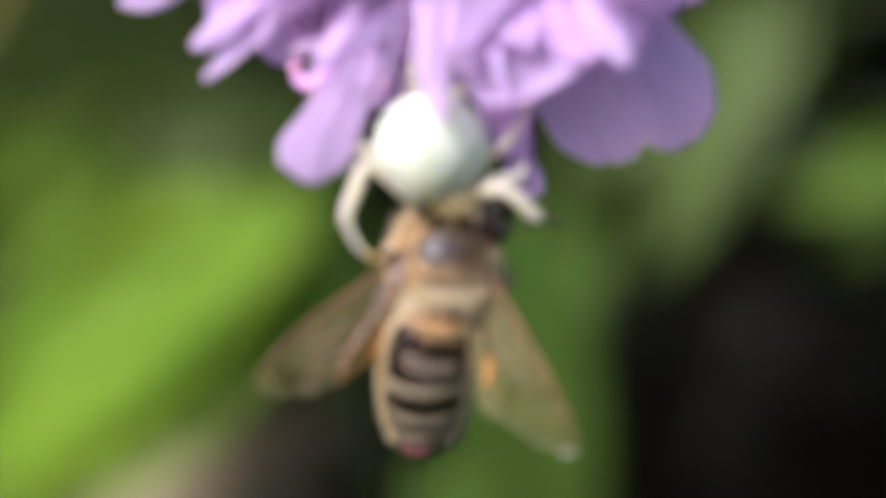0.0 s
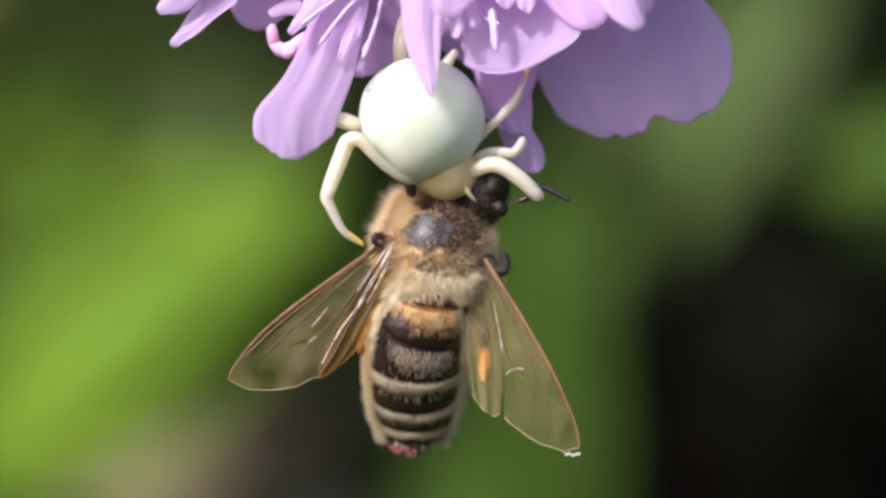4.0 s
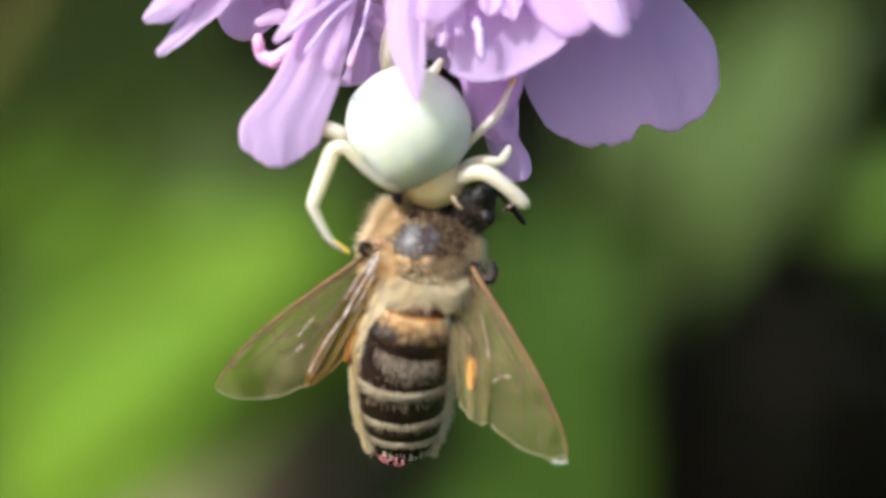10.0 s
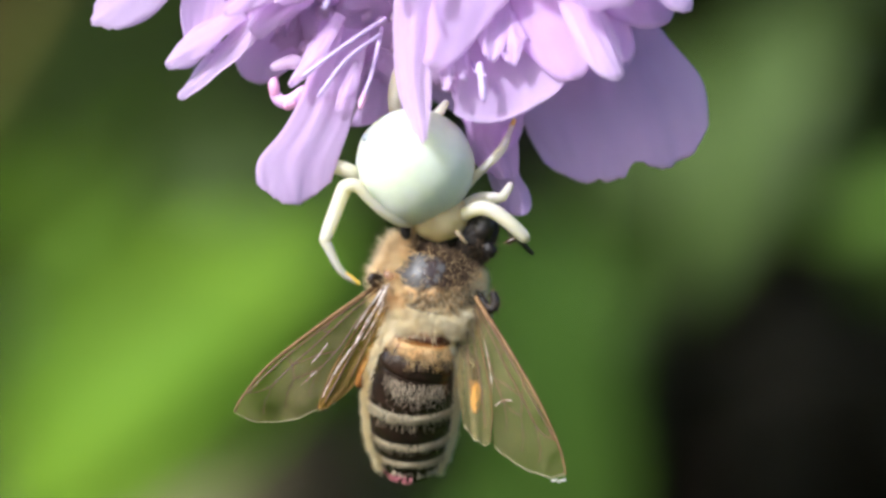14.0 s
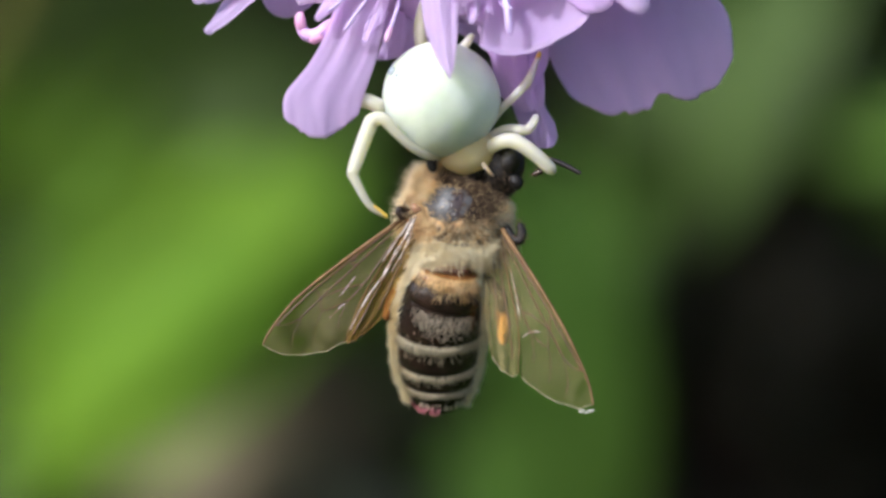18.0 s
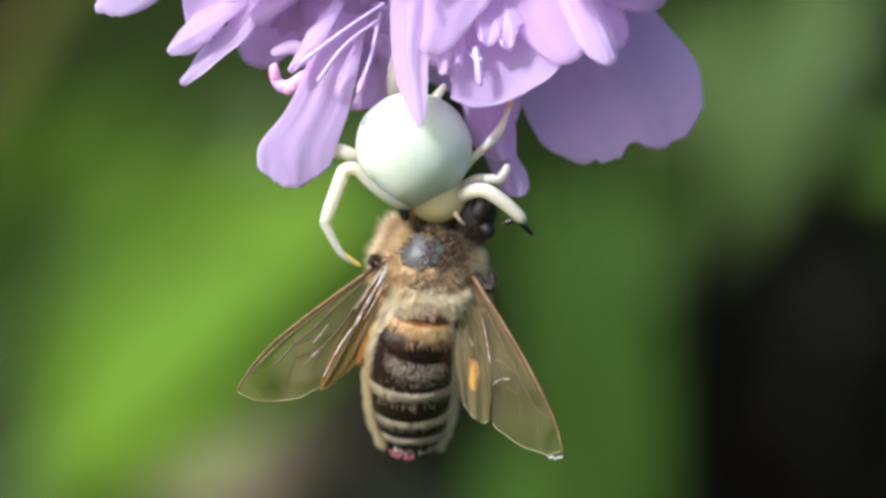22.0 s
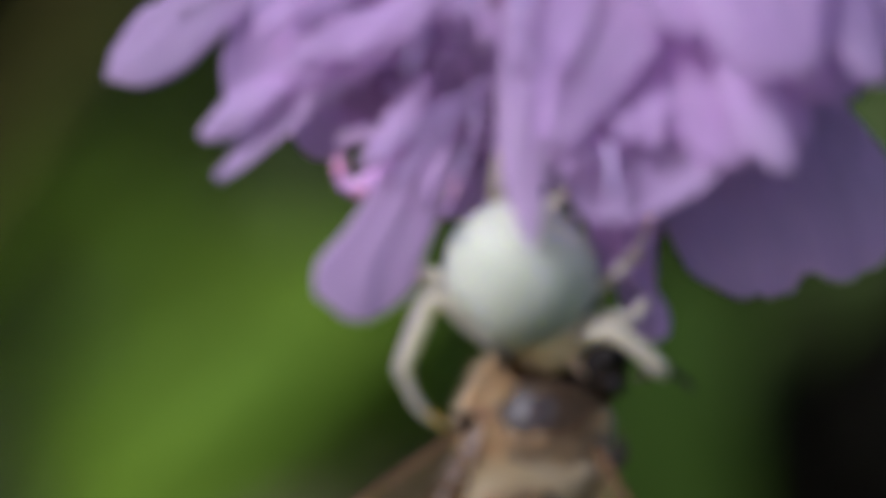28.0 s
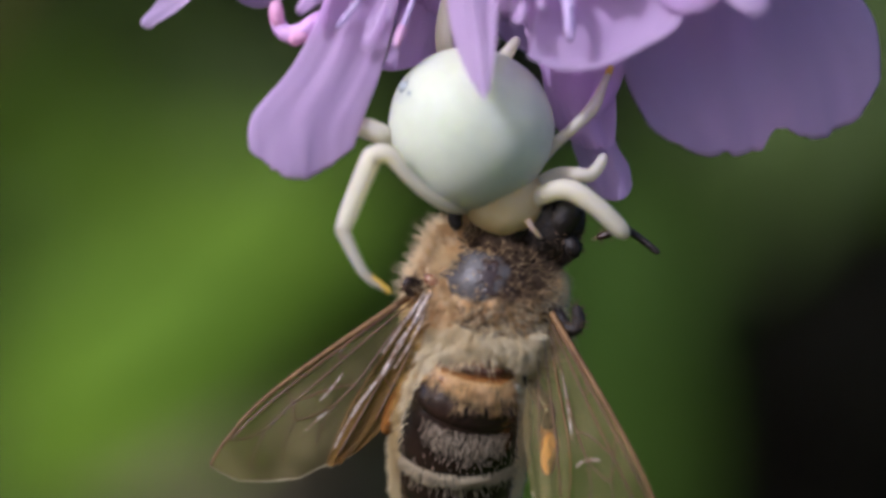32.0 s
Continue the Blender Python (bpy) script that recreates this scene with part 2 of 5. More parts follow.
# soil and grass lie out of view; their green adds fill from below
SOIL = material("green-tinted bounce soil", (0.024, 0.024, 0.010), (0.062, 0.068, 0.024), 0.95, 12, 0.9, 120, spec=0.1)
BOUNCE_GRASS = material("meadow grass", (0.085, 0.155, 0.022), (0.15, 0.24, 0.04), 0.6, 15, 0.2, 200, 0.25, spec=0.2)


# ---------------------------------------------------------------- builders
def thing(name, x, y, z, label, category, group="", kind=""):
    """A top-level Empty at that place (mm)."""
    ob = new(name)
    ob.location = mm(x, y, z)
    ob.empty_display_size = 0.002
    return tagged(ob, label, category, group, kind)


def world_of(ob):
    at = Vector(ob.location)
    while ob.parent:
        ob = ob.parent
        at += ob.location
    return at


def part(name, bm, mat, parent, label="", kind="", pivot=None):
    """Links a bmesh, drawn in millimetres of the whole place, as one mesh under parent."""
    me = bpy.data.meshes.new(name)
    at = world_of(parent)
    origin = mm(*pivot) if pivot else at
    for v in bm.verts:
        v.co = mm(*v.co) - origin
    bmesh.ops.recalc_face_normals(bm, faces=bm.faces)
    bm.to_mesh(me)
    bm.free()
    for p in me.polygons:
        p.use_smooth = True
    me.materials.append(mat)
    ob = new(name, me)
    ob.parent = parent
    ob.location = origin - at
    return tagged(ob, label, "", "", kind)


def sheet_part(name, verts, faces, mat, parent, label="", kind=""):
    """The same from plain lists, for what has very many pieces."""
    me = bpy.data.meshes.new(name)
    at = world_of(parent)
    co = (np.array(verts, dtype=float) + (0, 0, HEIGHT)) * MM - np.array(at)
    me.from_pydata(co.tolist(), [], faces)
    me.polygons.foreach_set("use_smooth", [True] * len(me.polygons))
    me.materials.append(mat)
    ob = new(name, me)
    ob.parent = parent
    return tagged(ob, label, "", "", kind)


def smooth_line(points, steps=6):
    """A rounded line (Catmull-Rom) through points (x, y, z, radius)."""
    pts = [Vector(p[:3]) for p in points]
    rad = [p[3] for p in points]
    out = []
    for i in range(len(pts) - 1):
        a, b, c, d = pts[max(i - 1, 0)], pts[i], pts[i + 1], pts[min(i + 2, len(pts) - 1)]
        for k in range(steps):
            t = k / steps
            p = 0.5 * ((2 * b) + (c - a) * t + (2 * a - 5 * b + 4 * c - d) * t * t + (3 * b - a - 3 * c + d) * t ** 3)
            out.append((p, rad[i] + (rad[i + 1] - rad[i]) * t))
    out.append((pts[-1], rad[-1]))
    return out


def tube(points, seg=10, steps=6, flat=1.0, bm=None):
    """A tapered, rounded tube along points (x, y, z, radius); flat squeezes it in depth."""
    bm = bm or bmesh.new()
    line = smooth_line(points, steps)
    first, last = line[0], line[-1]
    d0 = (line[0][0] - line[1][0]).normalized()
    d1 = (line[-1][0] - line[-2][0]).normalized()
    line = [(first[0] + d0 * first[1] * 0.7, first[1] * 0.5)] + line + [(last[0] + d1 * last[1] * 0.7, last[1] * 0.5)]
    rings, side = [], None
    for i, (p, r) in enumerate(line):
        d = (line[min(i + 1, len(line) - 1)][0] - line[max(i - 1, 0)][0]).normalized()
        if side is None:
            side = d.orthogonal().normalized()
        side = (side - d * side.dot(d)).normalized()
        up = d.cross(side)
        ring = []
        for k in range(seg):
            a = 2 * math.pi * k / seg
            off = (side * math.cos(a) + up * math.sin(a)) * r
            off.y *= flat
            ring.append(bm.verts.new(p + off))
        rings.append(ring)
    for a, b in zip(rings, rings[1:]):
        for k in range(seg):
            bm.faces.new((a[k], a[(k + 1) % seg], b[(k + 1) % seg], b[k]))
    bm.faces.new(rings[0][::-1])
    bm.faces.new(rings[-1])
    return bm


def blob(centre, radii, turn=(0, 0, 0), seg=28, rings=18, rough=0.0, rough_scale=1.0, taper=0.0, bm=None):
    """An egg: an ellipsoid, tapered along its own z, with uneven skin."""
    bm = bm or bmesh.new()
    made = bmesh.ops.create_uvsphere(bm, u_segments=seg, v_segments=rings, radius=1.0)["verts"]
    m = Euler([radians(a) for a in turn]).to_matrix()
    for v in made:
        c = v.co.copy()
        k = 1.0 + taper * c.z
        c = Vector((c.x * radii[0] * k, c.y * radii[1] * k, c.z * radii[2]))
        if rough:
            c *= 1.0 + rough * noise.noise(c * rough_scale + Vector(centre))
        v.co = m @ c + Vector(centre)
    return bm


def ease(a, b, x):
    t = min(max((x - a) / (b - a), 0.0), 1.0)
    return t * t * (3 - 2 * t)


def curve_at(points, u):
    """A point of the rounded line through points, u from 0 to 1."""
    pts = [Vector(p) for p in points]
    f = min(max(u, 0.0), 1.0) * (len(pts) - 1)
    i = min(int(f), len(pts) - 2)
    t = f - i
    a, b, c, d = pts[max(i - 1, 0)], pts[i], pts[i + 1], pts[min(i + 2, len(pts) - 1)]
    return 0.5 * ((2 * b) + (c - a) * t + (2 * a - 5 * b + 4 * c - d) * t * t + (3 * b - a - 3 * c + d) * t ** 3)


def spread_petal(left, right, bow=0.5, teeth=0.0, notch=0.0, notch_at=0.5, cup=0.3, ridge=0.05, fold=0.0, rim=0.0, phase=0.0, thick=0.08,
                 nu=24, nv=28, corner=2.6):
    """A broad petal between its two side edges; its end bows out, may be toothed, notched, folded along its middle or rolled up."""
    bm = bmesh.new()
    front, back = [], []
    for i in range(nu + 1):
        u = i / nu
        a, b = curve_at(left, u), curve_at(right, u)
        grow = ((curve_at(left, u) + curve_at(right, u)) - (curve_at(left, u - 0.06) + curve_at(right, u - 0.06)) + Vector((0, 0, -1e-4))).normalized()
        nor = (b - a).cross(grow).normalized()
        if nor.y > 0:
            nor = -nor
        rf, rb = [], []
        for j in range(nv + 1):
            v = j / nv
            c = 2 * v - 1
            reach = bow * (1 - abs(c) ** corner) * u ** 2.5
            reach += teeth * u ** 6 * (noise.noise(Vector((v * 9, phase, 0))) + 0.6 * noise.noise(Vector((v * 26, phase, 4)))) * (1 - c ** 4)
            near = (v - notch_at) / 0.07
            reach -= notch * u ** 8 * math.exp(-near * near)
            wob = noise.noise(Vector((u * 2.1 + phase, v * 2.3, phase)))
            h = cup * (1 - c * c) + 0.22 * wob * (0.3 + u) - fold * abs(v - notch_at) * 2
            h += ridge * (0.4 + u) * (1.7 * noise.noise(Vector((v * 4.5, u * 1.6, phase))) + 0.7 * noise.noise(Vector((v * 11, u * 5, phase + 5))) + 0.06 * math.sin(v * 47 + 4 * wob))
            p = a.lerp(b, v) + grow * reach + nor * h
            if rim:
                s = ease(0.82, 1.0, u)
                p += Vector((0, -1.1, 0.55)) * rim * s * (1 - 0.5 * c * c)
            t = thick * (1 - 0.7 * u ** 8) * (0.3 + 0.7 * (1 - abs(c) ** 6))
            rf.append(bm.verts.new(p + nor * t * 0.5))
            rb.append(bm.verts.new(p - nor * t * 0.5))
        front.append(rf)
        back.append(rb)
    for i in range(nu):
        for j in range(nv):
            bm.faces.new((front[i][j], front[i][j + 1], front[i + 1][j + 1], front[i + 1][j]))
            bm.faces.new((back[i][j], back[i + 1][j], back[i + 1][j + 1], back[i][j + 1]))
        bm.faces.new((front[i][0], front[i + 1][0], back[i + 1][0], back[i][0]))
        bm.faces.new((front[i][nv], back[i][nv], back[i + 1][nv], front[i + 1][nv]))
    for j in range(nv):
        bm.faces.new((front[0][j], back[0][j], back[0][j + 1], front[0][j + 1]))
        bm.faces.new((front[nu][j], front[nu][j + 1], back[nu][j + 1], back[nu][j]))
    return bm


def blade(base, tip, width, face, neck=0.25, full=0.68, arch=0.0, curl=0.0, cup=0.0, ruffle=0.0, teeth=0.0, ridge=0.04,
          twist=0.0, thick=0.055, phase=0.0, point=0.5, nu=20, nv=16, waves=5.0, crinkle=0.17):
    """A petal or a leaf blade: a thin, closed, curved sheet from base to tip whose front looks along face."""
    base, tip, face = Vector(base), Vector(tip), Vector(face)
    d = tip - base
    side0 = d.cross(face).normalized()
    n0 = side0.cross(d).normalized()
    length = d.length
    d = d.normalized()
    bm = bmesh.new()
    front, back = [], []
    for i in range(nu + 1):
        u = i / nu
        w = neck + (1 - neck) * ease(0.0, full, u)
        rounded = point < 0.7
        s = max(u - full, 0.0) / (1.0 - full)
        w *= 1 - 0.22 * s * s if rounded else max(1 - s * s, 0.0) ** point
        a = twist * u
        side = side0 * math.cos(a) + n0 * math.sin(a)
        nor = n0 * math.cos(a) - side0 * math.sin(a)
        rf, rb = [], []
        for j in range(nv + 1):
            v = 2 * j / nv - 1
            wob = noise.noise(Vector((u * 2.3 + phase, v * 1.7, phase * 1.3)))
            cut = (1 - full) * (0.35 + point) * abs(v) ** 2.4 * ease(0.35, 1.0, u) if rounded else 0.0
            reach = length * (u - cut) * (1 + teeth * u ** 5 * (math.sin(v * 7.0 + phase) * 0.5 + math.sin(v * 17 + phase * 2) * 0.25)
                                  * (1 - abs(v) * 0.3))
            half = w * width * 0.5 * (1 + 0.07 * wob + 0.09 * noise.noise(Vector((u * 7.0, phase * 3.0, math.copysign(1.5, v)))))
            h = arch * 4 * u * (1 - u) + curl * u ** 3 + cup * v * v * w + ruffle * u * u * math.sin(v * waves + phase + u * 3) \
                + ridge * (math.sin(v * 5.7 + phase + u) + 0.45 * math.sin(v * 12.5 + 2 * phase + u * 2)) * w * (0.3 + u) + 0.10 * wob * width * 0.2 \
                + crinkle * (0.3 + u) * (noise.noise(Vector((u * 3 + phase, v * 3.5, phase * 2))) + 0.4 * noise.noise(Vector((u * 6, v * 9 + phase, 7))))
            p = base + d * reach + side * (v * half) + nor * h
            edge = 1 - abs(v) ** 6
            t = thick * (0.25 + 0.75 * edge) * (1 - 0.7 * u ** 8)
            rf.append(bm.verts.new(p + nor * t * 0.5))
            rb.append(bm.verts.new(p - nor * t * 0.5))
        front.append(rf)
        back.append(rb)
    for i in range(nu):
        for j in range(nv):
            bm.faces.new((front[i][j], front[i][j + 1], front[i + 1][j + 1], front[i + 1][j]))
            bm.faces.new((back[i][j], back[i + 1][j], back[i + 1][j + 1], back[i][j + 1]))
        bm.faces.new((front[i][0], front[i + 1][0], back[i + 1][0], back[i][0]))
        bm.faces.new((front[i][nv], back[i][nv], back[i + 1][nv], front[i + 1][nv]))
    for j in range(nv):
        bm.faces.new((front[0][j], back[0][j], back[0][j + 1], front[0][j + 1]))
        bm.faces.new((front[nu][j], front[nu][j + 1], back[nu][j + 1], back[nu][j]))
    return bm


def hairs(spots, rng, length, radius, droop=(0, 0, 0), spread=0.35, bend=0.3, clump=0.55):
    """Fine tapered hairs, each a bent three-sided spike, rooted at spots of (place, normal, length factor)."""
    verts, faces = [], []
    droop = Vector(droop)
    for p, nrm, k in spots:
        way = (nrm + Vector([rng.gauss(0, spread) for _ in range(3)]) + droop + noise.noise_vector(Vector(p) * 2.6) * clump * 1.6).normalized()
        ln = length * k * rng.uniform(0.6, 1.2) * (1 + clump * noise.noise(Vector(p) * 1.9))
        side = way.orthogonal().normalized()
        up = way.cross(side)
        mid = p + way * ln * 0.55
        end = mid + (way + droop * bend + Vector([rng.gauss(0, 0.2) for _ in range(3)])).normalized() * ln * 0.45
        s = len(verts)
        for q, r in ((p - way * 0.05, radius), (mid, radius * 0.7)):
            for a in (0.0, 2.094, 4.189):
                verts.append(tuple(q + side * math.cos(a) * r + up * math.sin(a) * r))
        verts.append(tuple(end))
        for a in range(3):
            b = (a + 1) % 3
            faces.append((s + a, s + b, s + 3 + b, s + 3 + a))
            faces.append((s + 3 + a, s + 3 + b, s + 6))
    return verts, faces


# ---------------------------------------------------------------- ground and surroundings
def build_ground():
    bm = bmesh.new()
    n = 60
    grid = []
    for i in range(n + 1):
        row = []
        for j in range(n + 1):
            a, b = 2 * i / n - 1, 2 * j / n - 1
            x, y = math.copysign(abs(a) ** 4, a) * 400000 + a * 1500, math.copysign(abs(b) ** 4, b) * 400000 + b * 1500
            r = math.hypot(x, y)
            z = -HEIGHT + 14 * noise.noise(Vector((x * 0.006, y * 0.006, 0))) + 60 * noise.noise(Vector((x * 0.0004, y * 0.0004, 3))) * min(r / 4000, 1)
            row.append(bm.verts.new((x, y, z)))
        grid.append(row)
    for i in range(n):
        for j in range(n):
            bm.faces.new((grid[i][j], grid[i + 1][j], grid[i + 1][j + 1], grid[i][j + 1]))
    me = bpy.data.meshes.new("ground")
    for v in bm.verts:
        v.co = mm(*v.co)
    bm.to_mesh(me)
    bm.free()
    me.materials.append(SOIL)
    for p in me.polygons:
        p.use_smooth = True
    tagged(new("ground", me), "dark soil below the view, tinted green to bounce light", "ground", kind="structure")


def build_bounce_grass():
    rng = random.Random(5)
    verts, faces = [], []
    # blades below the view, added as a green reflector under the spider
    for _ in range(9000):
        x, y = rng.gauss(0, 420), rng.gauss(0, 380)
        if abs(x) < 60 and y < 330:
            continue
        h = rng.uniform(50, 150)
        lean = Vector((rng.gauss(0, 0.3), rng.gauss(0, 0.3), 1)).normalized()
        side = Vector((rng.gauss(0, 1), rng.gauss(0, 1), 0)).normalized()
        w = rng.uniform(1.2, 2.6)
        p = Vector((x, y, -HEIGHT - 4))
        s = len(verts)
        for k, (f, ww) in enumerate(((0, 1), (0.5, 0.8), (0.85, 0.4))):
            c = p + lean * h * f + Vector((lean.x, lean.y, -0.3)) * h * 0.6 * f * f
            verts += [tuple(c - side * w * ww), tuple(c + side * w * ww), tuple(c + side.cross(Vector((0, 0, 1))) * 0.5)]
        verts.append(tuple(p + lean * h + Vector((lean.x, lean.y, -0.3)) * h * 0.6))
        for k in (0, 3):
            for a, b in ((0, 1), (1, 2), (2, 0)):
                faces.append((s + k + a, s + k + b, s + k + 3 + b, s + k + 3 + a))
        for a, b in ((0, 1), (1, 2), (2, 0)):
            faces.append((s + 6 + a, s + 6 + b, s + 9))
    ob = thing("grass", 0, 0, -HEIGHT, "unseen green grass added to bounce light upwards", "grass", kind="stuff")
    sheet_part("blades", verts, faces, BOUNCE_GRASS, ob, kind="stuff")


def leaf_cloud(rng, spots, size):
    """Many small pointed leaves, each a folded four-sided blade with thickness, round the spots (place, spread)."""
    verts, faces = [], []
    for c, spread, count in spots:
        for _ in range(count):
            p = Vector(c) + Vector([rng.gauss(0, s) for s in spread])
            d = Vector((rng.gauss(0, 1), rng.gauss(0, 1), rng.gauss(-0.2, 0.7))).normalized()
            side = d.cross(Vector((rng.gauss(0, 0.4), rng.gauss(0, 0.4), 1))).normalized()
            up = side.cross(d)
            ln = size * rng.uniform(0.6, 1.3)
            w = ln * 0.28
            s = len(verts)
            verts += [tuple(p), tuple(p + d * ln * 0.45 + side * w + up * w * 0.3), tuple(p + d * ln * 0.5),
                      tuple(p + d * ln * 0.45 - side * w + up * w * 0.3), tuple(p + d * ln - up * w * 0.4),
                      tuple(p + d * ln * 0.5 - up * 0.6)]
            faces += [(s, s + 1, s + 2), (s, s + 2, s + 3), (s + 1, s + 4, s + 2), (s + 2, s + 4, s + 3),
                      (s, s + 5, s + 1), (s + 1, s + 5, s + 4), (s, s + 3, s + 5), (s + 3, s + 4, s + 5)]
    return verts, faces


def build_shrub(x, y, label, seed, over):
    """A dense dark shrub as backdrop, with unseen branches added over the place behind the flower to shade it."""
    rng = random.Random(seed)
    ob = thing("shrub", x, y, -HEIGHT, label, "shrub", "shrubs behind the flower")
    part("trunk", tube([(x, y, -HEIGHT - 10, 16), (x + 10, y + 6, -120, 12), (x - 4, y, 60, 9), (x, y - 10, 260, 5)], 12), BARK, ob)
    spots = []
    for k in range(9):
        a = k * 2.4 + seed
        r = rng.uniform(90, 190)
        z0 = rng.uniform(-160, 150)
        end = (x + math.cos(a) * r, y + math.sin(a) * r * 0.6 + 30, z0 + rng.uniform(30, 120))
        part("branch", tube([(x, y, z0, 6), (x + math.cos(a) * r * 0.5, y + math.sin(a) * r * 0.3, z0 + 30, 4), (*end, 1.5)], 8, 4), BARK, ob)
        spots.append((end, (70, 45, 60), 260))
    # overhang above the view, added to keep the sun off the backdrop
    for k in range(over):
        a = -1.57 + (k - (over - 1) / 2) * 0.55
        end = (x + math.cos(a) * 190, y + math.sin(a) * 205, 112 + rng.uniform(0, 25))
        part("branch", tube([(x, y, 40, 6), (x + math.cos(a) * 90, y + math.sin(a) * 90, 120, 4), (*end, 1.5)], 8, 4), BARK, ob)
        spots.append((end, (75, 28, 20), 460))
        spots.append(((x + math.cos(a) * 100, y + math.sin(a) * 110, 130), (75, 45, 20), 460))
    for k in range(10):
        spots.append(((x + rng.uniform(-150, 150), y + rng.uniform(20, 110), -260 + k * 52), (80, 40, 40), 230))
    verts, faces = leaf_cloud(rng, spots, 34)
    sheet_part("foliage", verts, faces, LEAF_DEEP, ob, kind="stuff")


def weed(root, crown, mat, leaves, label, category="plant", group="", stem_mat=None):
    """A wild plant: a stem from the ground to its crown, and leaves (base, tip, width, face, arch, material)."""
    ob = thing("wild_plant", root[0], root[1], -HEIGHT, label, category, group)
    mid = (0.6 * root[0] + 0.4 * crown[0], 0.6 * root[1] + 0.4 * crown[1], -HEIGHT * 0.5 + crown[2] * 0.5)
    part("stem", tube([(root[0], root[1], -HEIGHT - 8, 1.3), (*mid, 1.1), (*crown, 0.7)], 8), stem_mat or STEM, ob)
    for k, (base, tip, width, face, arch) in enumerate(leaves):
        part("petiole", tube([(*crown, 0.6), ((crown[0] + base[0]) / 2, (crown[1] + base[1]) / 2, (crown[2] + base[2]) / 2 + 1, 0.55), (*base, 0.5)], 6, 4), stem_mat or STEM, ob)
        leaf = part("leaf", blade(base, tip, width, face, 0.12, 0.45, arch, -1.5, 1.0, 0.5, 0.0, 0.15, 0.2, 0.35, k * 1.7, 0.75), mat, ob)
        d = Vector(tip) - Vector(base)
        side = d.cross(Vector(face)).normalized()
        up = side.cross(d).normalized()
        rib = []
        for i in range(5):
            u = 0.02 + 0.9 * i / 4
            c = Vector(base) + d * u + up * (arch * 4 * u * (1 - u) - 1.5 * u ** 3 - 0.25)
            rib.append((*c, 0.35 * (1.1 - u)))
        part("midrib", tube(rib, 6, 3), stem_mat or STEM, leaf)
    return ob


def build_surroundings():
    build_ground()
    build_bounce_grass()
    build_shrub(-230, 470, "dense backdrop shrub with dull leaves and an overhang added for shade", 3, 3)
    build_shrub(40, 500, "dense backdrop shrub with dull leaves and an overhang added for shade", 8, 5)
    build_shrub(300, 470, "dense backdrop shrub with dull leaves and an overhang added for shade", 13, 5)
    build_shrub(560, 520, "dense backdrop shrub with dull leaves and an overhang added for shade", 21, 4)
    build_shrub(-520, 540, "dense backdrop shrub with dull leaves and an overhang added for shade", 30, 2)
    front = (-0.35, -0.8, 0.45)
    upward = (-0.35, -0.6, 0.7)
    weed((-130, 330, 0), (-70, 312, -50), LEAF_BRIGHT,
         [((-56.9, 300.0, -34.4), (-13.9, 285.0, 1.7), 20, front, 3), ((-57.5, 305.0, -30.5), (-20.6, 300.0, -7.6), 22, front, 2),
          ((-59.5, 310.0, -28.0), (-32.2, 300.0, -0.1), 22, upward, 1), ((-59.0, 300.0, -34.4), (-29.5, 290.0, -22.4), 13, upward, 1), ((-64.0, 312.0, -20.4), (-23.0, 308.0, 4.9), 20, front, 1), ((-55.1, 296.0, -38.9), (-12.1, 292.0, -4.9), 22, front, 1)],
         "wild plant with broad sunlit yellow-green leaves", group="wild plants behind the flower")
    weed((-120, 370, 0), (-78, 345, -30), LEAF_MID,
         [((-60.6, 330.0, -14.3), (-12.9, 320.0, 6.6), 17, front, 2), ((-62.7, 335.0, -4.1), (-32.1, 330.0, 12.7), 20, front, 1),
          ((-65.6, 335.0, -11.5), (-80.3, 330.0, 4.6), 16, front, 1), ((-69.3, 340.0, 0.4), (-39.2, 336.0, 22.5), 22, front, 1), ((-77.9, 348.0, 2.7), (-46.0, 344.0, 19.0), 17, front, 1)],
         "wild plant with mid-green leaves", group="wild plants behind the flower")
    weed((-40, 400, 0), (-44, 372, -75), LEAF_DEAD,
         [((-50.0, 350.0, -43.0), (-9.7, 340.0, -25.5), 21, (-0.1, -0.8, 0.6), 2)],
         "wild plant with a withered brown leaf", group="wild plants behind the flower", stem_mat=STALK_DRY)
    weed((22, 290, 0), (18, 272, -80), LEAF_GREEN,
         [((15.3, 265.0, -50.7), (10.0, 255.0, 4.3), 13, (0.4, -0.9, 0.0), 2), ((14.9, 270.0, -51.8), (15.8, 270.0, -4.9), 10, (0.3, -0.85, 0.1), 2),
          ((12.7, 285.0, -52.7), (5.3, 280.0, -4.9), 11, (0.1, -0.85, 0.2), 1), ((10.5, 278.0, -52.0), (20.5, 276.0, 1.6), 8, (0.0, -0.85, 0.3), 1), ((-9.5, 330.0, -24.5), (-21.8, 326.0, 14.0), 17, (0.0, -0.85, 0.3), 1), ((16.7, 330.0, -11.4), (26.5, 326.0, 21.9), 13, (0.0, -0.85, 0.3), 1),
          ((5.5, 338.0, -16.0), (2.0, 334.0, 17.0), 8, (0.0, -0.85, 0.1), 1),
          ((12.4, 275.0, -52.4), (-0.6, 270.0, -28.1), 14, (-0.2, -0.7, 0.6), 1)],
         "wild plant with long narrow green leaves", group="wild plants behind the flower")
